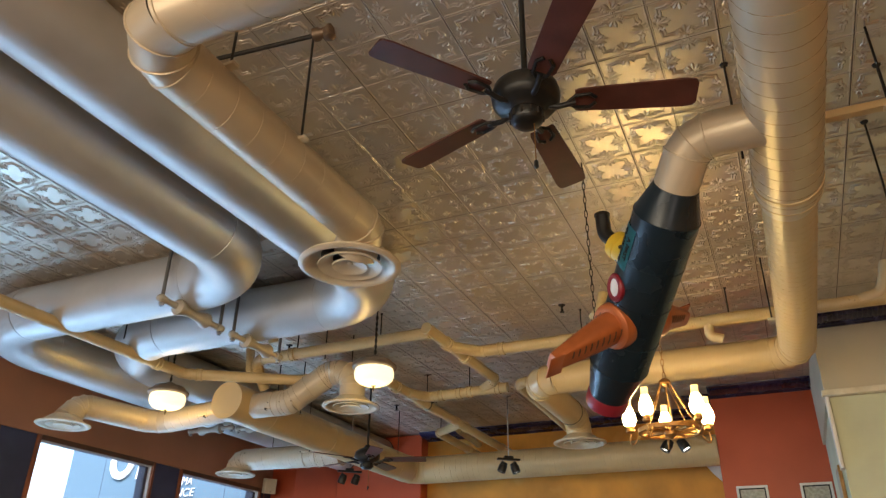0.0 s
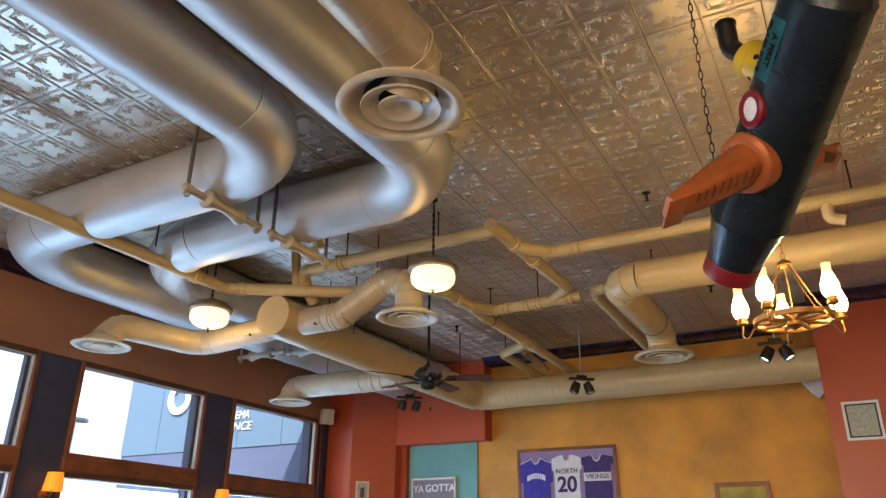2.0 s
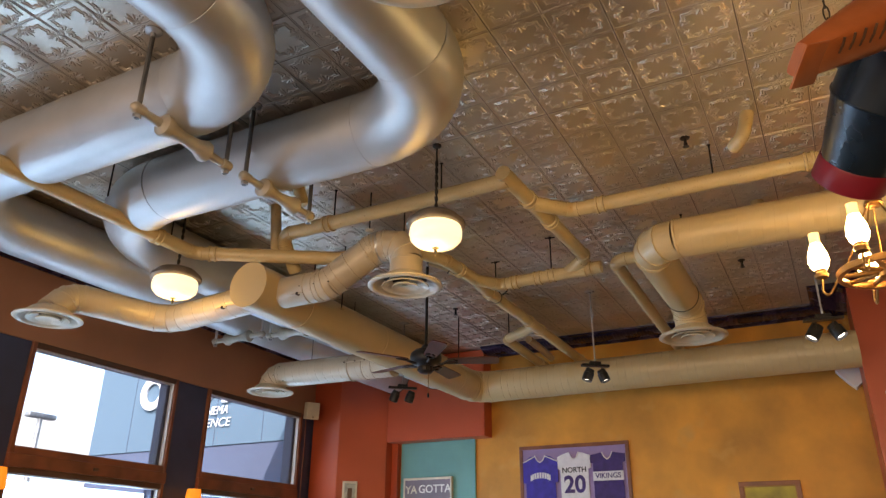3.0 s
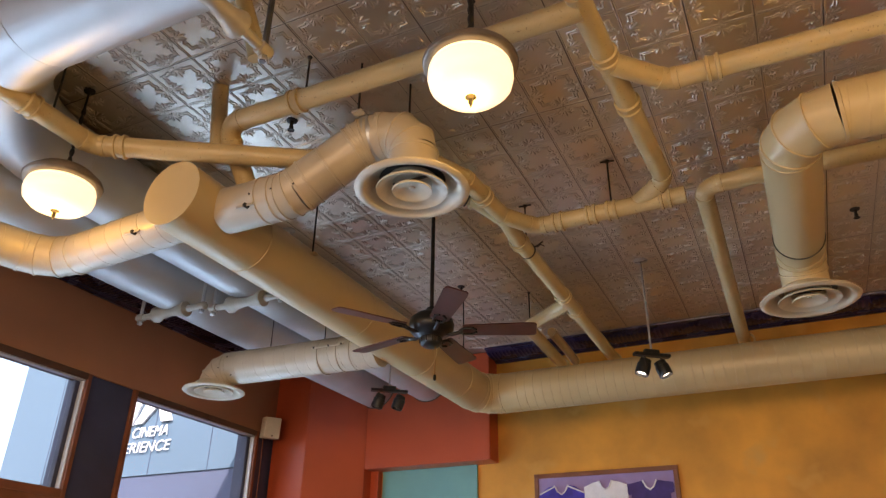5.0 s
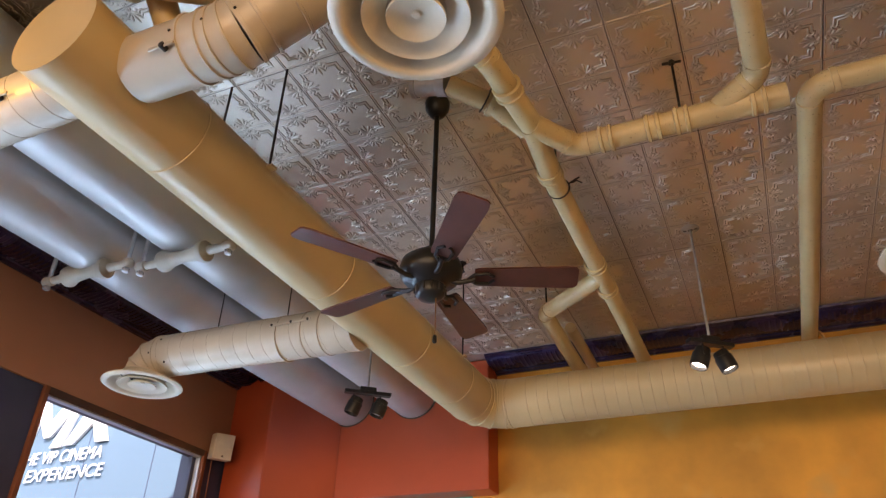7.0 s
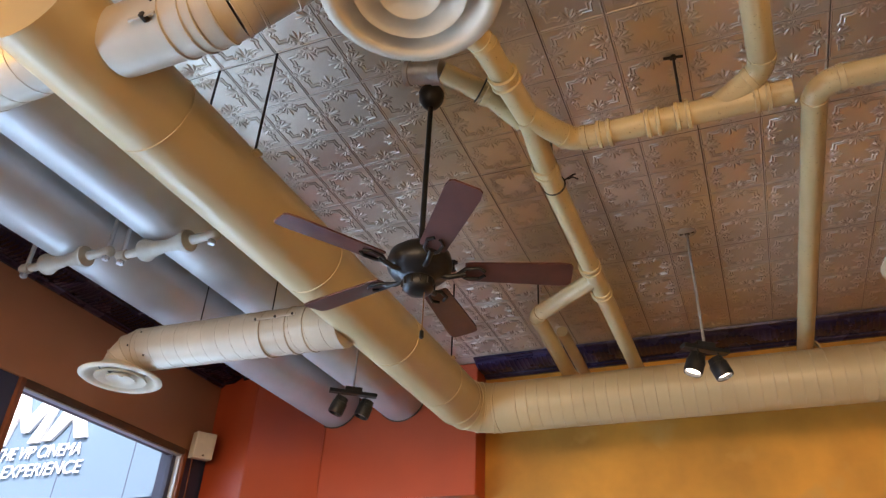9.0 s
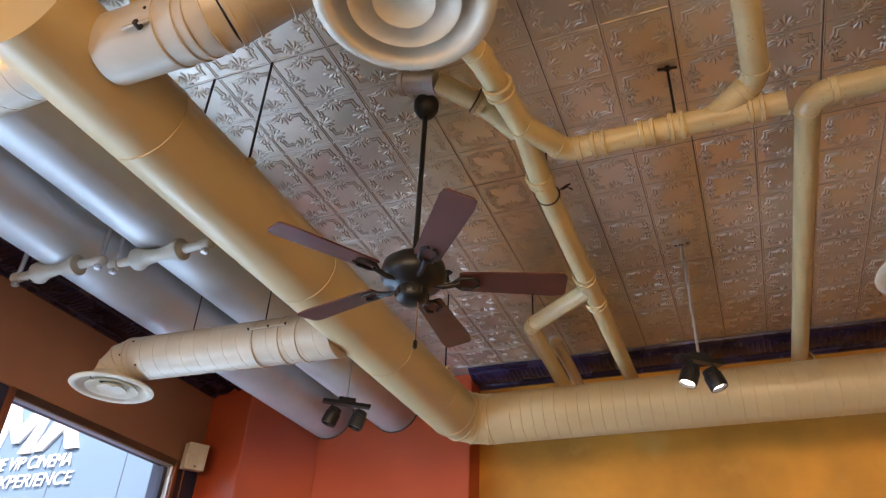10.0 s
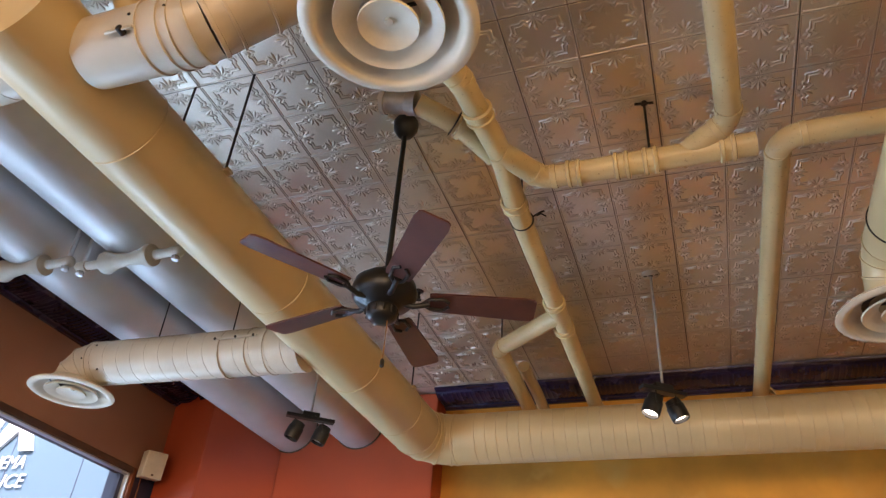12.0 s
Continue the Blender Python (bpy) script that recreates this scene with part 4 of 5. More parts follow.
# ---- pendant lamps ----
def pendant(x, y, z, label):
    """z: middle of the glass drum."""
    root = empty("pendant_lamp", (x, y, CEIL), label, "pendant lamp", "opal pendant lamps")
    part("ceiling_rose", lathe([(0.032, 0), (0.03, 0.012), (0.012, 0.025)], (x, y, CEIL - 0.002), (0, 0, -1), 20, (True, True)), IRON, root)
    part("stem", rod((x, y, z + 0.16), (x, y, CEIL - 0.03), 0.007, 8), IRON, root)
    for k in range(7):
        zz = z + 0.2 + k * 0.055
        part("chain_link", lathe([(0.010, -0.02), (0.014, 0.0), (0.010, 0.02)], (x, y, zz), (0, 0, 1), 8), IRON, root)
    part("cap", lathe([(0.02, 0.17), (0.05, 0.155), (0.06, 0.13), (0.15, 0.118), (0.168, 0.10), (0.172, 0.084), (0.195, 0.076), (0.202, 0.062), (0.20, 0.048), (0.19, 0.041), (0.165, 0.039)], (x, y, z), (0, 0, 1), 40, (True, True)), PEWTER, root, "pewter-coloured fitter cap")
    shade = part("glass_shade", lathe([(0.158, 0.042), (0.168, 0.036), (0.171, 0.03), (0.167, 0.024), (0.176, 0.014), (0.178, -0.02), (0.17, -0.055), (0.14, -0.085), (0.09, -0.105), (0.03, -0.113), (0.004, -0.114)], (x, y, z), (0, 0, 1), 48, (True, True)), LAMP_GLASS, root, "glowing opal glass drum shade")
    pd = bpy.data.lights.new("pendant_light", "POINT")
    pd.energy, pd.shadow_soft_size, pd.color = PENDANT_W, 0.06, (1.0, 0.60, 0.12)
    new("pendant_light", pd).location = (x, y, z - 0.20)
    part("finial", lathe([(0.022, -0.11), (0.024, -0.116), (0.008, -0.125), (0.011, -0.14), (0.005, -0.155), (0.003, -0.165)], (x, y, z), (0, 0, 1), 14, (True, True)), IRON, shade)
    return root


pendant(-3.21, 5.56, 3.47, "opal glass pendant lamp, lit, on a chain")
pendant(-5.565, 5.505, 3.465, "opal glass pendant lamp, lit, near the windows")


# ---- wagon-wheel chandelier ----
def chandelier(x, y, z):
    root = empty("chandelier", (x, y, CEIL), "brass wheel chandelier with five lit glass chimneys", "chandelier")
    wheel = part("wheel", lathe([(0.205, -0.016), (0.228, -0.015), (0.23, 0.015), (0.207, 0.016), (0.201, 0.0), (0.205, -0.016)], (x, y, z), (0, 0, 1), 40), BRASS, root)
    part("hub", lathe([(0.004, -0.06), (0.02, -0.05), (0.045, -0.03), (0.05, 0.02), (0.03, 0.04), (0.012, 0.06)], (x, y, z), (0, 0, 1), 20, (True, True)), BRASS, wheel)
    for k in range(10):
        a = k * math.pi / 5
        part("spoke", sweep([(x + 0.045 * math.cos(a), y + 0.045 * math.sin(a), z), (x + 0.13 * math.cos(a), y + 0.13 * math.sin(a), z), (x + 0.205 * math.cos(a), y + 0.205 * math.sin(a), z)], [0.011, 0.015, 0.010], 8), BRASS, wheel)
    part("crown", lathe([(0.03, -0.02), (0.045, -0.01), (0.04, 0.01), (0.012, 0.03)], (x, y, z + 0.36), (0, 0, 1), 16, (True, True)), BRASS, root)
    for k in range(5):
        a = radians(20 + 72 * k)
        c, s = math.cos(a), math.sin(a)
        part("stay_chain", sweep([(x + 0.03 * c, y + 0.03 * s, z + 0.36), (x + 0.12 * c, y + 0.12 * s, z + 0.17), (x + 0.21 * c, y + 0.21 * s, z + 0.01)], 0.0042, 6), BRASS, root)
        a = radians(31 + 72 * k)
        c, s = math.cos(a), math.sin(a)
        bx, by = x + 0.292 * c, y + 0.292 * s
        line = [(x + 0.22 * c, y + 0.22 * s, z), (x + 0.27 * c, y + 0.27 * s, z - 0.075), (x + 0.305 * c, y + 0.305 * s, z - 0.07), (bx, by, z - 0.01), (bx, by, z + 0.02)]
        pts = [p for _, seg in legs_and_bends(line, 0.03, 5) for p in seg]
        arm = part("arm", sweep(pts, 0.006, 8), BRASS, root)
        part("burner", lathe([(0.008, 0.04), (0.03, 0.05), (0.034, 0.065), (0.026, 0.08), (0.03, 0.09)], (bx, by, z - 0.032), (0, 0, 1), 16, (True, True)), BRASS, arm)
        part("chimney", lathe([(0.026, 0.085), (0.042, 0.11), (0.05, 0.14), (0.046, 0.175), (0.034, 0.21), (0.027, 0.232)], (bx, by, z - 0.032), (0, 0, 1), 24, (True, True)), FLAME_GLASS, arm, "glowing frosted glass chimney")
        part("chimney_neck", lathe([(0.0268, 0.2325), (0.025, 0.25), (0.0245, 0.283), (0.026, 0.29), (0.022, 0.288)], (bx, by, z - 0.032), (0, 0, 1), 24), NECK_GLASS, arm, "amber glass chimney neck")
    for k in range(18):
        zz = z + 0.41 + k * 0.05
        if zz < CEIL - 0.03:
            bm = bmesh.new()
            tilt = Matrix.Translation((x, y, zz)) @ Matrix.Rotation(k % 2 * math.pi / 2, 4, "Z")
            add_sweep(bm, [tilt @ Vector((0.011 * math.cos(t * math.pi / 6), 0, 0.03 * math.sin(t * math.pi / 6))) for t in range(13)], 0.003, 5)
            part("chain_link", bm, BRASS, root)
    part("ceiling_rose", lathe([(0.05, 0), (0.045, 0.02), (0.012, 0.03)], (x, y, CEIL - 0.002), (0, 0, -1), 20, (True, True)), BRASS, root)
    return root


chandelier(-0.695, 5.5, 2.735)


# ---- spotlights ----
def spot_bar(x, y, z, yaw, label, aims, lit, bar=0.3):
    root = empty("spotlight_bar", (x, y, CEIL), label, "spotlight", "twin spotlights")
    part("ceiling_plate", lathe([(0.06, 0), (0.055, 0.006), (0.012, 0.014)], (x, y, CEIL - 0.002), (0, 0, -1), 20, (True, True)), STEEL, root)
    part("stem", rod((x, y, z), (x, y, CEIL - 0.01), 0.008, 8), STEEL, root)
    m = Matrix.Translation((x, y, z)) @ Matrix.Rotation(radians(yaw), 4, "Z")
    bm = box((-bar / 2, -0.028, -0.025), (bar / 2, 0.028, 0.0), 0.004)
    add_box(bm, (-0.06, -0.024, -0.001), (0.06, 0.024, 0.03), 0.005)
    bm.transform(m)
    part("track", bm, BLACK, root, "", False)
    for s, aim in zip((-1, 1), aims):
        p = m @ Vector((s * bar * 0.27, 0, -0.03))
        d = Vector(aim).normalized()
        c = p + Vector((0, 0, -0.085))
        side = d.cross(Vector((0, 0, 1))).normalized()
        bm = bmesh.new()
        for q in (-1, 1):
            add_sweep(bm, [p, p + side * q * 0.06 + Vector((0, 0, -0.02)), c + side * q * 0.061], 0.005, 6)
        yoke = part("yoke", bm, BLACK, root)
        can = part("lamp_can", lathe([(0.03, -0.066), (0.045, -0.060), (0.048, -0.024), (0.054, -0.021), (0.054, 0.05), (0.051, 0.064), (0.046, 0.064), (0.043, 0.042)], c, d, 24, (True, False)), BLACK, root, "black cylindrical lamp can")
        part("lens", lathe([(0.043, 0.042), (0.002, 0.05)], c, d, 20, (False, True)), SPOT_FACE if lit else STEEL, can)
        if lit:
            sd = bpy.data.lights.new("spot_beam", "SPOT")
            sd.energy, sd.spot_size, sd.spot_blend, sd.shadow_soft_size, sd.color = SPOT_W, radians(70), 0.6, 0.03, (1.0, 0.86, 0.66)
            so = new("spot_beam", sd)
            so.matrix_world = look(c + d * 0.1, c + d)
    return root


spot_bar(-5.56, 9.1, 3.352, 38, "black twin spotlight bar hung on a rod", ((-0.3, -0.12, -0.9), (-0.25, -0.15, -0.9)), False, 0.34)
spot_bar(-3.165, 9.0, 3.34, 38, "black twin spotlight bar turned to the far wall", ((-0.32, -0.16, -0.92), (0.34, 0.02, -0.94)), True, 0.3)
spot_bar(-0.99, 8.05, 3.27, 8, "black twin spotlight bar, lit, beside the chandelier", ((-0.5, -0.2, -0.8), (0.45, -0.15, -0.85)), True)


def letters(name, body, size, m, mat, parent=None, label="", depth=0.0015, align="CENTER", bold=0.018):
    cu = bpy.data.curves.new(name, "FONT")
    cu.body, cu.size, cu.extrude, cu.align_x, cu.align_y, cu.offset = body, size, depth, align, "CENTER", size * bold
    tmp = bpy.data.objects.new("tmp_text", cu)
    me = bpy.data.meshes.new_from_object(tmp)
    bpy.data.objects.remove(tmp)
    me.transform(m)
    me.materials.clear()
    me.materials.append(mat)
    ob = new(name, me)
    if parent:
        attach(ob, parent)
    return tagged(ob, label)



# ---- toy submarine made of duct ----
def submarine():
    top, end = Vector((-0.233, 3.193, 3.375)), Vector((-0.856, 4.181, 2.655))
    d = (end - top).normalized()
    L = (end - top).length
    root = empty("duct_submarine", top, "navy submarine made of air duct with copper fins", "duct sculpture")
    neck = [p for _, seg in legs_and_bends([(0.2, 3.03, 3.52), (-0.13, 3.06, 3.53), top + d * 0.03], 0.16, 8) for p in seg]
    cut = [neck[0], neck[3], neck[6], neck[9], neck[12]]
    el = gored_elbow("neck_elbow", cut, 0.108, 36, TAN_DUCT, root, "tan segmented duct elbow")
    for i in range(1, len(cut) - 1):
        part("gore_seam", ring_band(cut[i], cut[i + 1] - cut[i - 1], 0.109, 0.01, 0.004, 36), TAN_DUCT, el)
    hull = part("hull", lathe([(0.110, 0.0), (0.114, 0.01), (0.163, 0.155), (0.167, 0.16), (0.165, 0.17), (0.163, L * 0.80), (0.166, L * 0.805), (0.158, L * 0.82), (0.116, L * 0.97), (0.113, L - 0.03)], top, d, 48, (True, True)), NAVY, root, "navy-blue enamelled hull")
    for s in (0.16, 0.42, 0.66, 0.9, L * 0.805):
        part("hull_seam", ring_band(top + d * s, d, 0.163, 0.01, 0.004, 48), NAVY, hull)
    part("nose_ring", lathe([(0.118, -0.045), (0.121, -0.04), (0.121, 0.035), (0.115, 0.04), (0.09, 0.035), (0.02, 0.03), (0.002, 0.03)], end, d, 40, (True, True)), CRIMSON, root, "crimson enamelled nose ring")
    # periscope
    n1 = Vector((-0.6, 0.185, 0.78)).normalized()
    b = top + d * 0.485
    scope = part("periscope_base", lathe([(0.078, 0.13), (0.078, 0.215), (0.082, 0.218), (0.082, 0.245), (0.073, 0.272), (0.05, 0.282)], b, n1, 28, (True, True)), YELLOW, root, "yellow enamelled periscope base")
    for k in range(5):
        a = k * 2 * math.pi / 5
        u = n1.orthogonal().normalized()
        v = n1.cross(u)
        o = u * math.cos(a) + v * math.sin(a)
        part("port", lathe([(0.012, 0.074), (0.012, 0.078), (0.002, 0.079)], b + n1 * 0.175, o, 12, (True, True)), BLACK, scope)
    pts = [p for _, seg in legs_and_bends([b + n1 * 0.27, b + n1 * 0.37, b + n1 * 0.37 + Vector((0.0, -0.02, 0.115))], 0.085, 5) for p in seg]
    tube_part = part("periscope", sweep(pts, 0.040, 20), BLACK, root, "black periscope elbow")
    part("lens_rim", ring_band(pts[-1] - Vector((0, 0, 0.008)), (0, 0, 1), 0.040, 0.016, 0.004, 20), BLACK, tube_part)
    # porthole
    s0 = 0.59
    n2 = Vector((-0.566, -0.762, 0.034))
    n2 = (n2 - d * n2.dot(d)).normalized()
    b = top + d * s0
    port = part("porthole_ring", lathe([(0.074, 0.148), (0.076, 0.168), (0.066, 0.176), (0.048, 0.174), (0.046, 0.166)], b, n2, 32), CRIMSON, root, "crimson porthole ring")
    part("porthole_disc", lathe([(0.047, 0.15), (0.047, 0.168), (0.002, 0.172)], b, n2, 28, (True, True)), WHITE, port)
    # curved name plate
    n3 = (Matrix.Rotation(radians(8), 3, d) @ n2)
    bm = bmesh.new()
    rows = []
    for s in (0.235, 0.47):
        rows.append([bm.verts.new(top + d * s + (Matrix.Rotation(radians(t), 3, d) @ n3) * 0.1675) for t in range(-20, 21, 5)])
    for i in range(8):
        bm.faces.new((rows[0][i], rows[0][i + 1], rows[1][i + 1], rows[1][i]))
    bmesh.ops.solidify(bm, geom=bm.faces[:], thickness=0.003)
    plate = part("name_plate", bm, TEAL_PLATE, root, "teal plate with dark lettering")
    for body, off in (("A FIRST", 0.028), ("CLASS DIVE", -0.022)):
        q = Matrix.Rotation(radians(-off / 0.167 * 57.3), 3, d) @ n3
        m = Matrix.Translation(top + d * 0.352 + q * 0.1715) @ Matrix((d, q.cross(d), q)).transposed().to_4x4()
        letters("lettering", body, 0.038, m, BLACK, plate)
    # fins
    for offset, reach, s in ((Vector((-0.59, -0.68, -0.43)), 0.56, 0.90), (Vector((0.62, 0.68, 0.40)), 0.46, 0.92)):
        o = (offset - d * offset.dot(d)).normalized()
        side = d.cross(o).normalized()
        b = top + d * (s - 0.1)
        fin_root = part("fin_collar", lathe([(0.125, 0.10), (0.128, 0.15), (0.122, 0.172), (0.105, 0.182), (0.09, 0.184)], b, o, 32, (True, True)), COPPER, root, "copper-coloured fin collar")
        bm = bmesh.new()
        rings = []
        for k in range(8):
            f = k / 7
            c = b + o * (0.15 + (reach - 0.15) * f) + d * (0.10 * f)
            wid, thick = 0.095 * (1 - f) + 0.045 * f, 0.085 * (1 - f) + 0.028 * f
            ring = []
            for j in range(24):
                a = 2 * math.pi * j / 24
                p = 2 + 4 * f
                cu, sv = math.cos(a), math.sin(a)
                q = (abs(cu) ** p + abs(sv) ** p) ** (-1 / p)
                ring.append(c + d * (cu * q * wid) + side * (sv * q * thick))
            rings.append(ring)
        add_rings(bm, rings)
        bmesh.ops.recalc_face_normals(bm, faces=bm.faces)
        fin = part("fin", bm, COPPER, fin_root)
        for k in range(9):
            f = 0.08 + 0.085 * k
            c = b + o * (0.15 + (reach - 0.15) * f) + d * (0.10 * f - 0.02)
            thick = 0.085 * (1 - f) + 0.028 * f
            for sgn in (1, -1):
                part("fin_slot", sweep([c + side * sgn * (thick * 0.98) - d * 0.035 * (1 - f * 0.5), c + side * sgn * (thick * 1.04), c + side * sgn * (thick * 0.98) + d * 0.035 * (1 - f * 0.5)], 0.004, 5), DARK_WOOD, fin)
        tip = b + o * reach + d * 0.10
        part("fin_plate", box((-0.06, -0.05, -0.004), (0.06, 0.05, 0.004), 0.002), COPPER, fin).matrix_basis = Matrix.Translation(tip + side * -0.03) @ Matrix((d, o, side)).transposed().to_4x4()
    return root


submarine()
chain = empty("support_chain", (-0.82, 3.9, CEIL), "dark iron chain holding the submarine", "chain")
for k in range(24):
    zz = 2.95 + k * 0.05
    m = Matrix.Translation((-0.84, 3.95, zz)) @ Matrix.Rotation(k % 2 * math.pi / 2, 4, "Z")
    part("chain_link", sweep([m @ Vector((0.009 * math.cos(t * math.pi / 5), 0, 0.03 * math.sin(t * math.pi / 5))) for t in range(11)], 0.0028, 5), IRON, chain)

# ---- partition by the red wall ----
tagged(part("ledge_trim", box((0.44, PART_Y - 0.06, 3.40), (4.0, PART_Y - 0.003, 3.455), 0.008), PAPER, None, "", False), "cream-coloured ledge moulding on the partition", "moulding", "", "structure")
tagged(part("wall_green_lower", box((0.5, PART_Y + 0.03, 0), (4.0, 9.848, 3.40), 0.004), GREEN_WALL, None, "", False), "pale green plastered wall below the ledge", "wall", "", "structure")
tagged(part("corner_casing", box((0.465, PART_Y - 0.02, 2.75), (0.497, PART_Y + 0.12, 3.40), 0.006), WHITE, None, "", False), "white corner casing board", "moulding", "", "structure")


# ---- pictures and signs ----
def picture(name, x0, x1, z0, z1, y, border, mats, label, mount=0.03):
    """A framed picture on a wall that faces -y."""
    root = empty(name, ((x0 + x1) / 2, y, z0), label, "picture", "framed pictures")
    fm, mm, im = mats
    for lo, hi in (((x0, z0), (x1, z0 + border)), ((x0, z1 - border), (x1, z1)), ((x0, z0 + border), (x0 + border, z1 - border)), ((x1 - border, z0 + border), (x1, z1 - border))):
        part("frame", box((lo[0], y - 0.03, lo[1]), (hi[0], y - 0.003, hi[1]), 0.005), fm, root, "", False)
    part("mount", box((x0 + border, y - 0.014, z0 + border), (x1 - border, y - 0.004, z1 - border)), mm, root, "", False)
    if im:
        part("print", box((x0 + border + mount, y - 0.018, z0 + border + mount), (x1 - border - mount, y - 0.014, z1 - border - mount)), im, root, "", False)
    return root


picture("framed_print", -0.567, -0.213, 2.574, 2.98, 9.85, 0.027, (WHITE, BLACK, MAT_GREY), "white-framed grey engraving on the red wall", 0.016)
picture("framed_print", 0.135, 0.478, 2.574, 2.98, 9.85, 0.027, (WHITE, BLACK, MAT_GREY), "white-framed grey engraving on the red wall", 0.016)
p = picture("framed_painting", -2.14, -1.50, 1.75, 2.285, FAR_Y, 0.05, (BROWN_WOOD, FRAME_GOLD, OLIVE_YELLOW), "gilt-framed painting with a yellow ground", 0.012)
part("inner_frame", box((-2.08, FAR_Y - 0.036, 2.225), (-1.56, FAR_Y - 0.03, 2.24), 0.002), FRAME_GOLD, p)

case = picture("jersey_case", -4.785, -3.344, 1.80, 2.825, FAR_Y, 0.045, (BROWN_WOOD, LILAC, None), "wooden display frame with three sports jerseys")


def jersey(cx, top, w, h, mat, sleeve, label, trim):
    y = FAR_Y - 0.02
    plan = [(-w * 0.14, 0), (-w * 0.30, -0.015), (-w * 0.5, -sleeve * 0.25), (-w * 0.5, -sleeve), (-w * 0.42, -sleeve - 0.01), (-w * 0.42, -h), (w * 0.42, -h), (w * 0.42, -sleeve - 0.01), (w * 0.5, -sleeve), (w * 0.5, -sleeve * 0.25), (w * 0.30, -0.015), (w * 0.14, 0), (w * 0.08, -0.06), (0, -0.085), (-w * 0.08, -0.06)]
    bm = bmesh.new()
    vs = [bm.verts.new((cx + u, y, top + v)) for u, v in plan]
    face = bm.faces.new(vs)
    r = bmesh.ops.extrude_face_region(bm, geom=[face])
    bmesh.ops.translate(bm, vec=(0, -0.014, 0), verts=[v for v in r["geom"] if isinstance(v, bmesh.types.BMVert)])
    bmesh.ops.recalc_face_normals(bm, faces=bm.faces)
    ob = part("jersey", bm, mat, case, label, False)
    part("collar", sweep([(cx + u, y - 0.016, top + v) for u, v in ((-w * 0.15, 0), (-w * 0.08, -0.062), (0, -0.088), (w * 0.08, -0.062), (w * 0.15, 0))], 0.008, 6), trim, ob)
    return ob


def upright(x, y, z):
    return Matrix.Translation((x, y, z)) @ Matrix.Rotation(radians(90), 4, "X")


j1 = jersey(-4.50, 2.70, 0.47, 0.84, material("violet_blue_jersey", (0.045, 0.03, 0.32), 0.7, 0, 0.25, 12, 0.3, 120), 0.33, "violet-blue jersey with white piping", JERSEY_WHITE)
for s in (-1, 1):
    part("piping", sweep([(-4.50 + s * 0.07, FAR_Y - 0.036, 2.69), (-4.50 + s * 0.23, FAR_Y - 0.036, 2.62)], 0.007, 6), JERSEY_WHITE, j1)
bm = bmesh.new()
for k in range(9):
    a = radians(-50 + 100 * k / 8)
    add_box(bm, (-4.50 + 0.16 * math.sin(a) - 0.012, FAR_Y - 0.038, 2.33 + 0.09 * math.cos(a)), (-4.50 + 0.16 * math.sin(a) + 0.012, FAR_Y - 0.034, 2.40 + 0.09 * math.cos(a)))
part("chest_bars", bm, JERSEY_WHITE, j1, "pale chest lettering")
j2 = jersey(-4.05, 2.72, 0.43, 0.86, JERSEY_WHITE, 0.2, "white jersey with a dark number", JERSEY_WHITE)
letters("lettering", "NORTH", 0.09, upright(-4.05, FAR_Y - 0.037, 2.50), BLACK, j2)
letters("lettering", "20", 0.28, upright(-4.05, FAR_Y - 0.037, 2.32), PURPLE, j2, "", 0.0015, "CENTER", 0.03)
j3 = jersey(-3.62, 2.70, 0.44, 0.84, PURPLE, 0.12, "purple jersey with a white chest band", JERSEY_WHITE)
part("chest_band", box((-3.81, FAR_Y - 0.04, 2.36), (-3.43, FAR_Y - 0.034, 2.47), 0.002), JERSEY_WHITE, j3)
letters("lettering", "VIKINGS", 0.085, upright(-3.62, FAR_Y - 0.042, 2.415), PURPLE, j3)

sg = empty("wall_sign", (-6.12, FAR_Y - 0.04, 1.95), "grey wooden sign with pale lettering on the teal panel", "sign")
part("board", box((-6.48, FAR_Y - 0.08, 1.95), (-5.77, FAR_Y - 0.034, 2.48), 0.006), material("sign_grey", (0.20, 0.17, 0.20), 0.6, 0, 0.1, 6, 0.1, 40), sg, "", False)
for lo, hi in (((-6.50, 2.46), (-5.75, 2.49)), ((-6.50, 1.93), (-6.475, 2.46)), ((-5.775, 1.93), (-5.75, 2.46))):
    part("edge", box((lo[0], FAR_Y - 0.085, lo[1]), (hi[0], FAR_Y - 0.032, hi[1]), 0.003), PAPER, sg, "", False)
letters("lettering", "YA", 0.14, upright(-6.375, FAR_Y - 0.083, 2.33), PAPER, sg)
letters("lettering", "GOTTA", 0.145, upright(-6.01, FAR_Y - 0.083, 2.335), WHITE, sg)

ex = empty("exit_sign", (-0.05, 9.82, 2.08), "white exit sign with red letters on the red wall", "exit sign")
part("housing", box((-0.224, 9.78, 2.08), (0.12, 9.847, 2.28), 0.008), WHITE, ex, "", False)
letters("lettering", "EXIT", 0.16, upright(-0.052, 9.778, 2.18), EXIT_RED, ex)

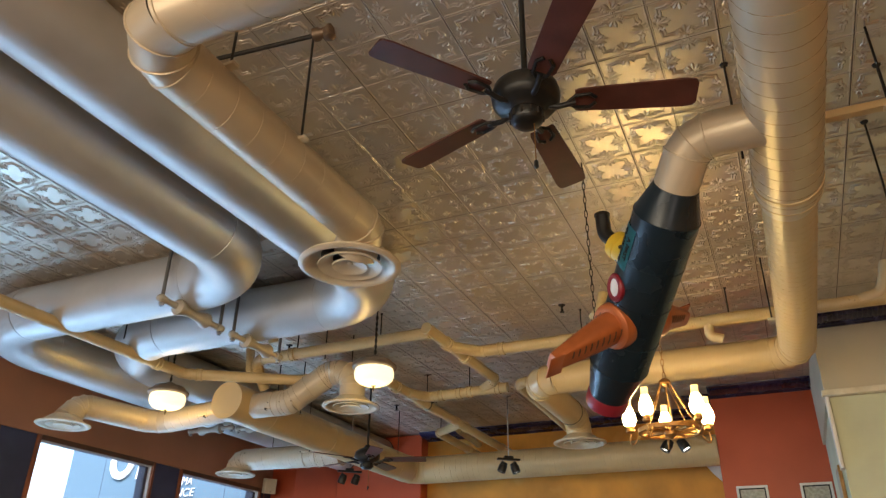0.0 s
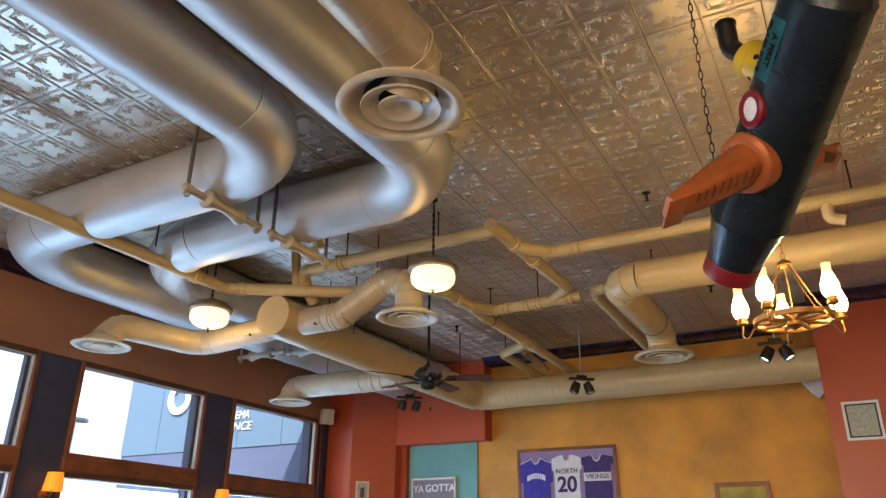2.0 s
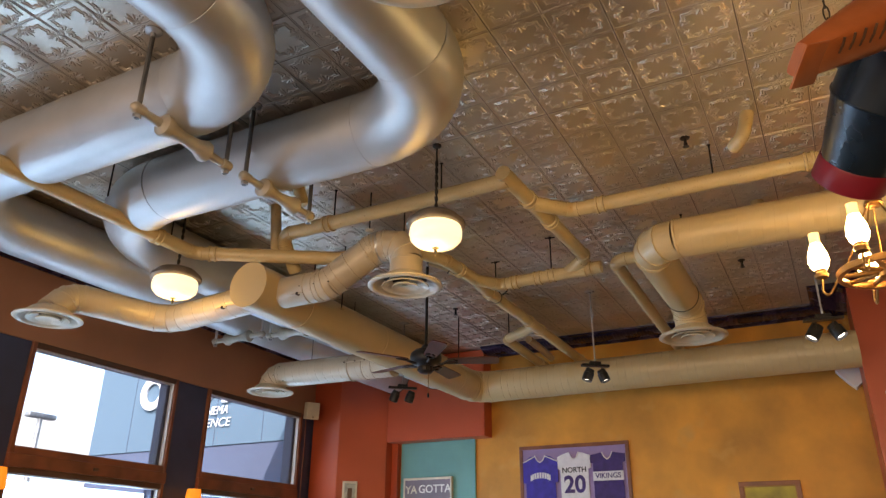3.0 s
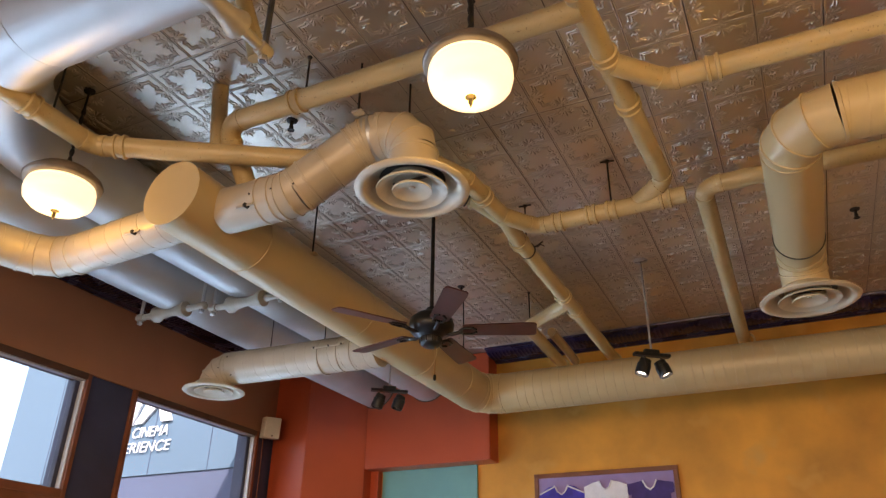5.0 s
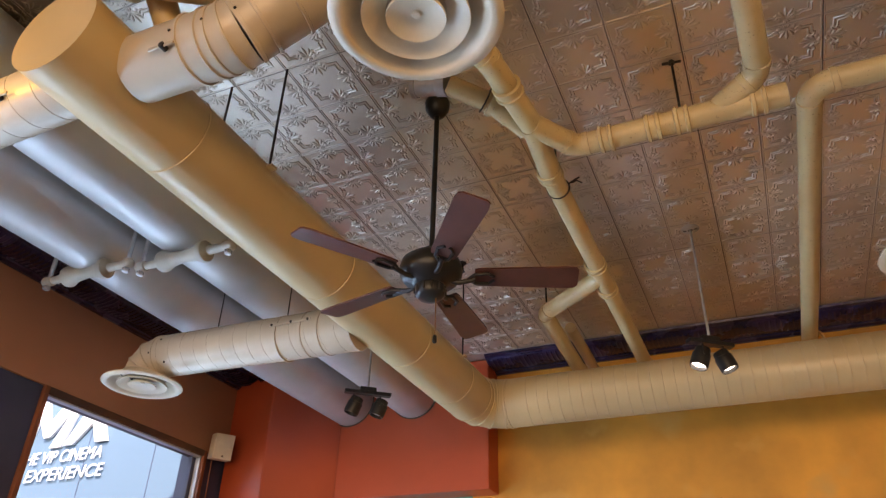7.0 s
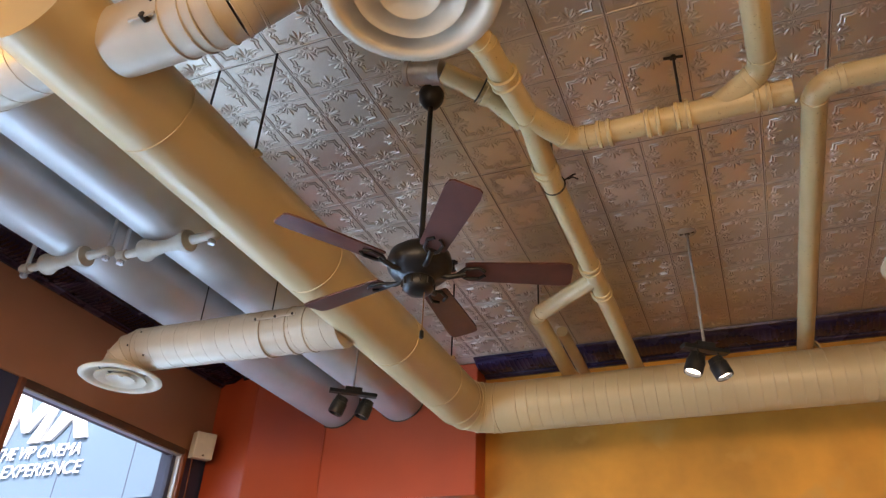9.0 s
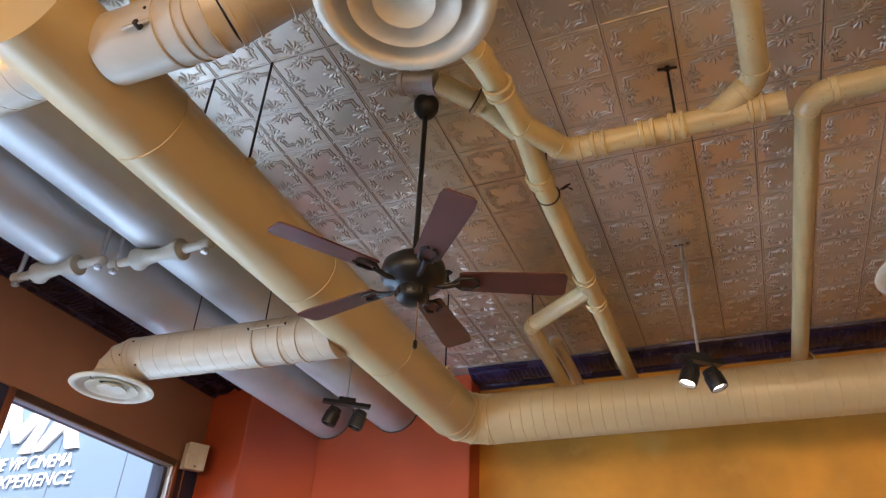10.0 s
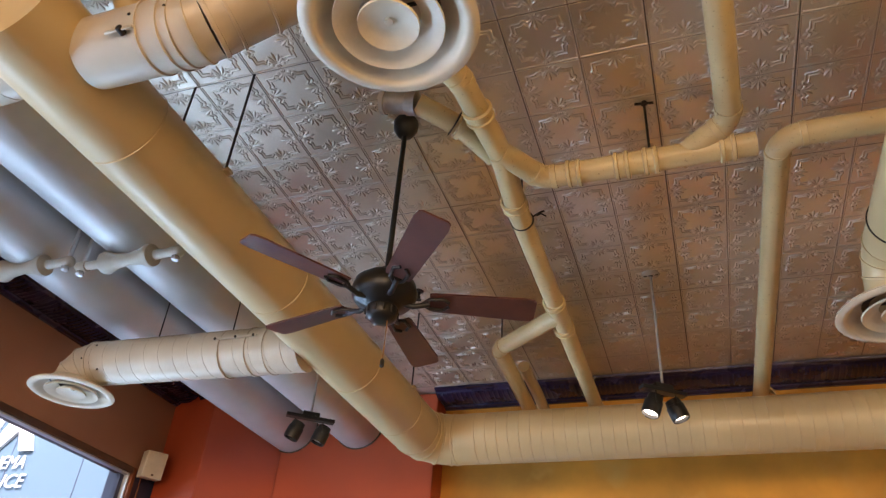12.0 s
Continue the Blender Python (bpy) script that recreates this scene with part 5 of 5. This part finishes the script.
sm = empty("framed_print", (-7.1, 10.3, 2.1), "small white-framed print on the red pier", "picture", "framed pictures")
m = Matrix.Translation((-7.06, 10.276, 2.28)) @ Matrix.Rotation(math.atan2(0.45, 0.50), 4, "Z")
for lo, hi, mt, nm in (((-0.1, -0.02, -0.15), (0.1, -0.004, 0.15), PAPER, "frame"), ((-0.075, -0.026, -0.12), (0.075, -0.02, 0.12), MAT_GREY, "print"), ((-0.03, -0.029, -0.08), (0.03, -0.026, 0.06), DARK_WOOD, "figure_shape")):
    bm = box(lo, hi, 0.002)
    bm.transform(m)
    part(nm, bm, mt, sm, "", False)
gp = empty("framed_print", (0.49, 8.4, 2.5), "gilt-framed picture on the pale green wall", "picture", "framed pictures")
part("frame", box((0.465, 8.05, 2.35), (0.497, 8.5, 2.86), 0.006), FRAME_GOLD, gp, "", False)
part("print", box((0.460, 8.1, 2.4), (0.466, 8.45, 2.81), 0.001), MAT_GREY, gp, "", False)

# ---- loudspeaker ----
sp = empty("loudspeaker", (-7.62, 10.06, 3.29), "small beige loudspeaker on the wall by the window", "loudspeaker")
m = Matrix.Translation((-7.63, 10.06, 3.395)) @ Matrix.Rotation(radians(-35), 4, "Z") @ Matrix.Rotation(radians(8), 4, "Y")
for nm, lo, hi, mt in (("cabinet", (-0.1, -0.09, -0.115), (0.06, 0.09, 0.115), PAPER), ("grille", (0.06, -0.08, -0.105), (0.07, 0.08, 0.105), OFFWHITE), ("badge", (0.07, -0.01, -0.095), (0.073, 0.01, -0.08), DARK_WOOD), ("bracket", (-0.16, -0.02, -0.03), (-0.1, 0.02, 0.03), IRON)):
    bm = box(lo, hi, 0.006 if nm == "cabinet" else 0.002)
    bm.transform(m)
    part(nm, bm, mt, sp, "", False)
part("cable", sweep([(-7.76, 10.1, 3.30), (-7.77, 10.12, 2.9), (-7.77, 10.11, 2.2)], 0.006, 6), BROWN_WOOD, sp)


# ---- wall sconces with amber shades ----
def sconce(y, z):
    root = empty("wall_sconce", (WIN_X, y, z), "amber-shaded wall lamp, lit, on the window post", "wall lamp", "amber wall lamps")
    part("arm", sweep([(WIN_X - 0.02, y, z - 0.12), (WIN_X + 0.1, y, z - 0.14), (WIN_X + 0.13, y, z - 0.04)], 0.008, 8), BRASS, root)
    part("shade", lathe([(0.10, -0.09), (0.075, 0.09), (0.072, 0.09), (0.097, -0.09)], (WIN_X + 0.13, y, z), (0, 0, 1), 28), SHADE_GLOW, root, "glowing amber fabric shade")
    part("back_plate", lathe([(0.05, 0), (0.045, 0.012), (0.01, 0.016)], (WIN_X - 0.02, y, z - 0.12), (1, 0, 0), 20, (True, True)), BRASS, root)


for y in (5.72, 8.06, 3.32):
    sconce(y, 2.08)

# ---- outside ----
tagged(part("ground", box((-400, -400, -0.4), (-8.1, 400, -0.15)), ASPHALT, None, "", False), "grey asphalt street outside", "ground", "", "structure")
fac = empty("cinema_facade", (-10.5, 10.6, 0), "blue-grey clad building with white sign letters outside", "building")
part("cladding", box((-12.95, 10.6, 3.12), (-8.12, 14.0, 9.0)), FACADE, fac, "blue-grey cladding", False)
part("base_wall", box((-12.95, 10.62, -0.15), (-8.12, 14.0, 3.116)), material("grey_base_render", (0.10, 0.13, 0.21), 0.7, 0, 0.08, 1, 0.1, 20), fac, "darker grey base wall", False)
part("corner_strip", box((-8.42, 10.56, 3.2), (-8.3, 10.598, 6.0), 0.004), SIGN_WHITE, fac, "white corner strip", False)
for x in (-12.0, -11.0, -10.0, -9.0):
    part("panel_joint", box((x, 10.596, 3.12), (x + 0.008, 10.6, 9.0)), POST, fac, "", False)
S = Matrix.Identity(4)
S[0][1] = 0.16
for body, x0, x1, z, size in (("THE VIP CINEMA", -11.03, -9.73, 3.675, 0.2), ("EXPERIENCE", -10.84, -9.67, 3.475, 0.2)):
    ob = letters("sign_lettering", body, size, Matrix.Identity(4), SIGN_WHITE, None, "", 0.005, "CENTER", 0.0)
    xs = [v.co.x for v in ob.data.vertices]
    k = (x1 - x0) / (max(xs) - min(xs))
    ob.data.transform(upright((x0 + x1) / 2, 10.575, z) @ S @ Matrix.Diagonal((k, 1.0, 1, 1)))
    ob.parent = fac
    ob.matrix_parent_inverse = fac.matrix_basis.inverted()


def slab(plan):
    bm = bmesh.new()
    vs = [bm.verts.new((x, 10.592, z)) for x, z in plan]
    face = bm.faces.new(vs)
    r = bmesh.ops.extrude_face_region(bm, geom=[face])
    bmesh.ops.translate(bm, vec=(0, -0.035, 0), verts=[v for v in r["geom"] if isinstance(v, bmesh.types.BMVert)])
    bmesh.ops.recalc_face_normals(bm, faces=bm.faces)
    return bm


for plan in ([(-11.12, 3.79), (-10.95, 3.79), (-10.86, 4.15), (-10.72, 3.92), (-10.62, 3.92), (-10.36, 4.20), (-10.58, 3.79), (-10.40, 3.79), (-10.18, 4.42), (-10.42, 4.42), (-10.68, 4.10), (-10.82, 4.42), (-11.02, 4.42)],
             [(-10.36, 3.80), (-10.22, 3.80), (-9.98, 4.03), (-9.88, 3.80), (-9.70, 3.80), (-9.86, 4.16), (-9.72, 4.42), (-9.9, 4.42), (-10.0, 4.25), (-10.14, 4.16)]):
    part("sign_shape", slab(plan), SIGN_WHITE, fac, "white slanted sign shape", False)
ring = bmesh.new()
add_lathe(ring, [(0.30, -0.02), (0.30, 0.02), (0.17, 0.02), (0.17, -0.02), (0.30, -0.02)], (-11.52, 10.57, 4.1), (0, 1, 0), 36)
part("sign_shape", ring, SIGN_WHITE, fac, "white round sign shape", False)
lamp = empty("street_lamp", (-15, 10.9, -0.15), "twin-headed grey street lamp outside", "street lamp")
part("pole", rod((-15, 10.9, -0.15), (-15, 10.9, 3.98), 0.05, 10), STEEL, lamp)
part("head", box((-15.1, 10.6, 3.98), (-14.9, 11.2, 4.08), 0.03), STEEL, lamp)
far = tagged(part("far_building", box((-40, 6, -0.15), (-34, 32, 7.5), 0.02), WHITE, None, "", False), "pale plastered building across the street", "building")
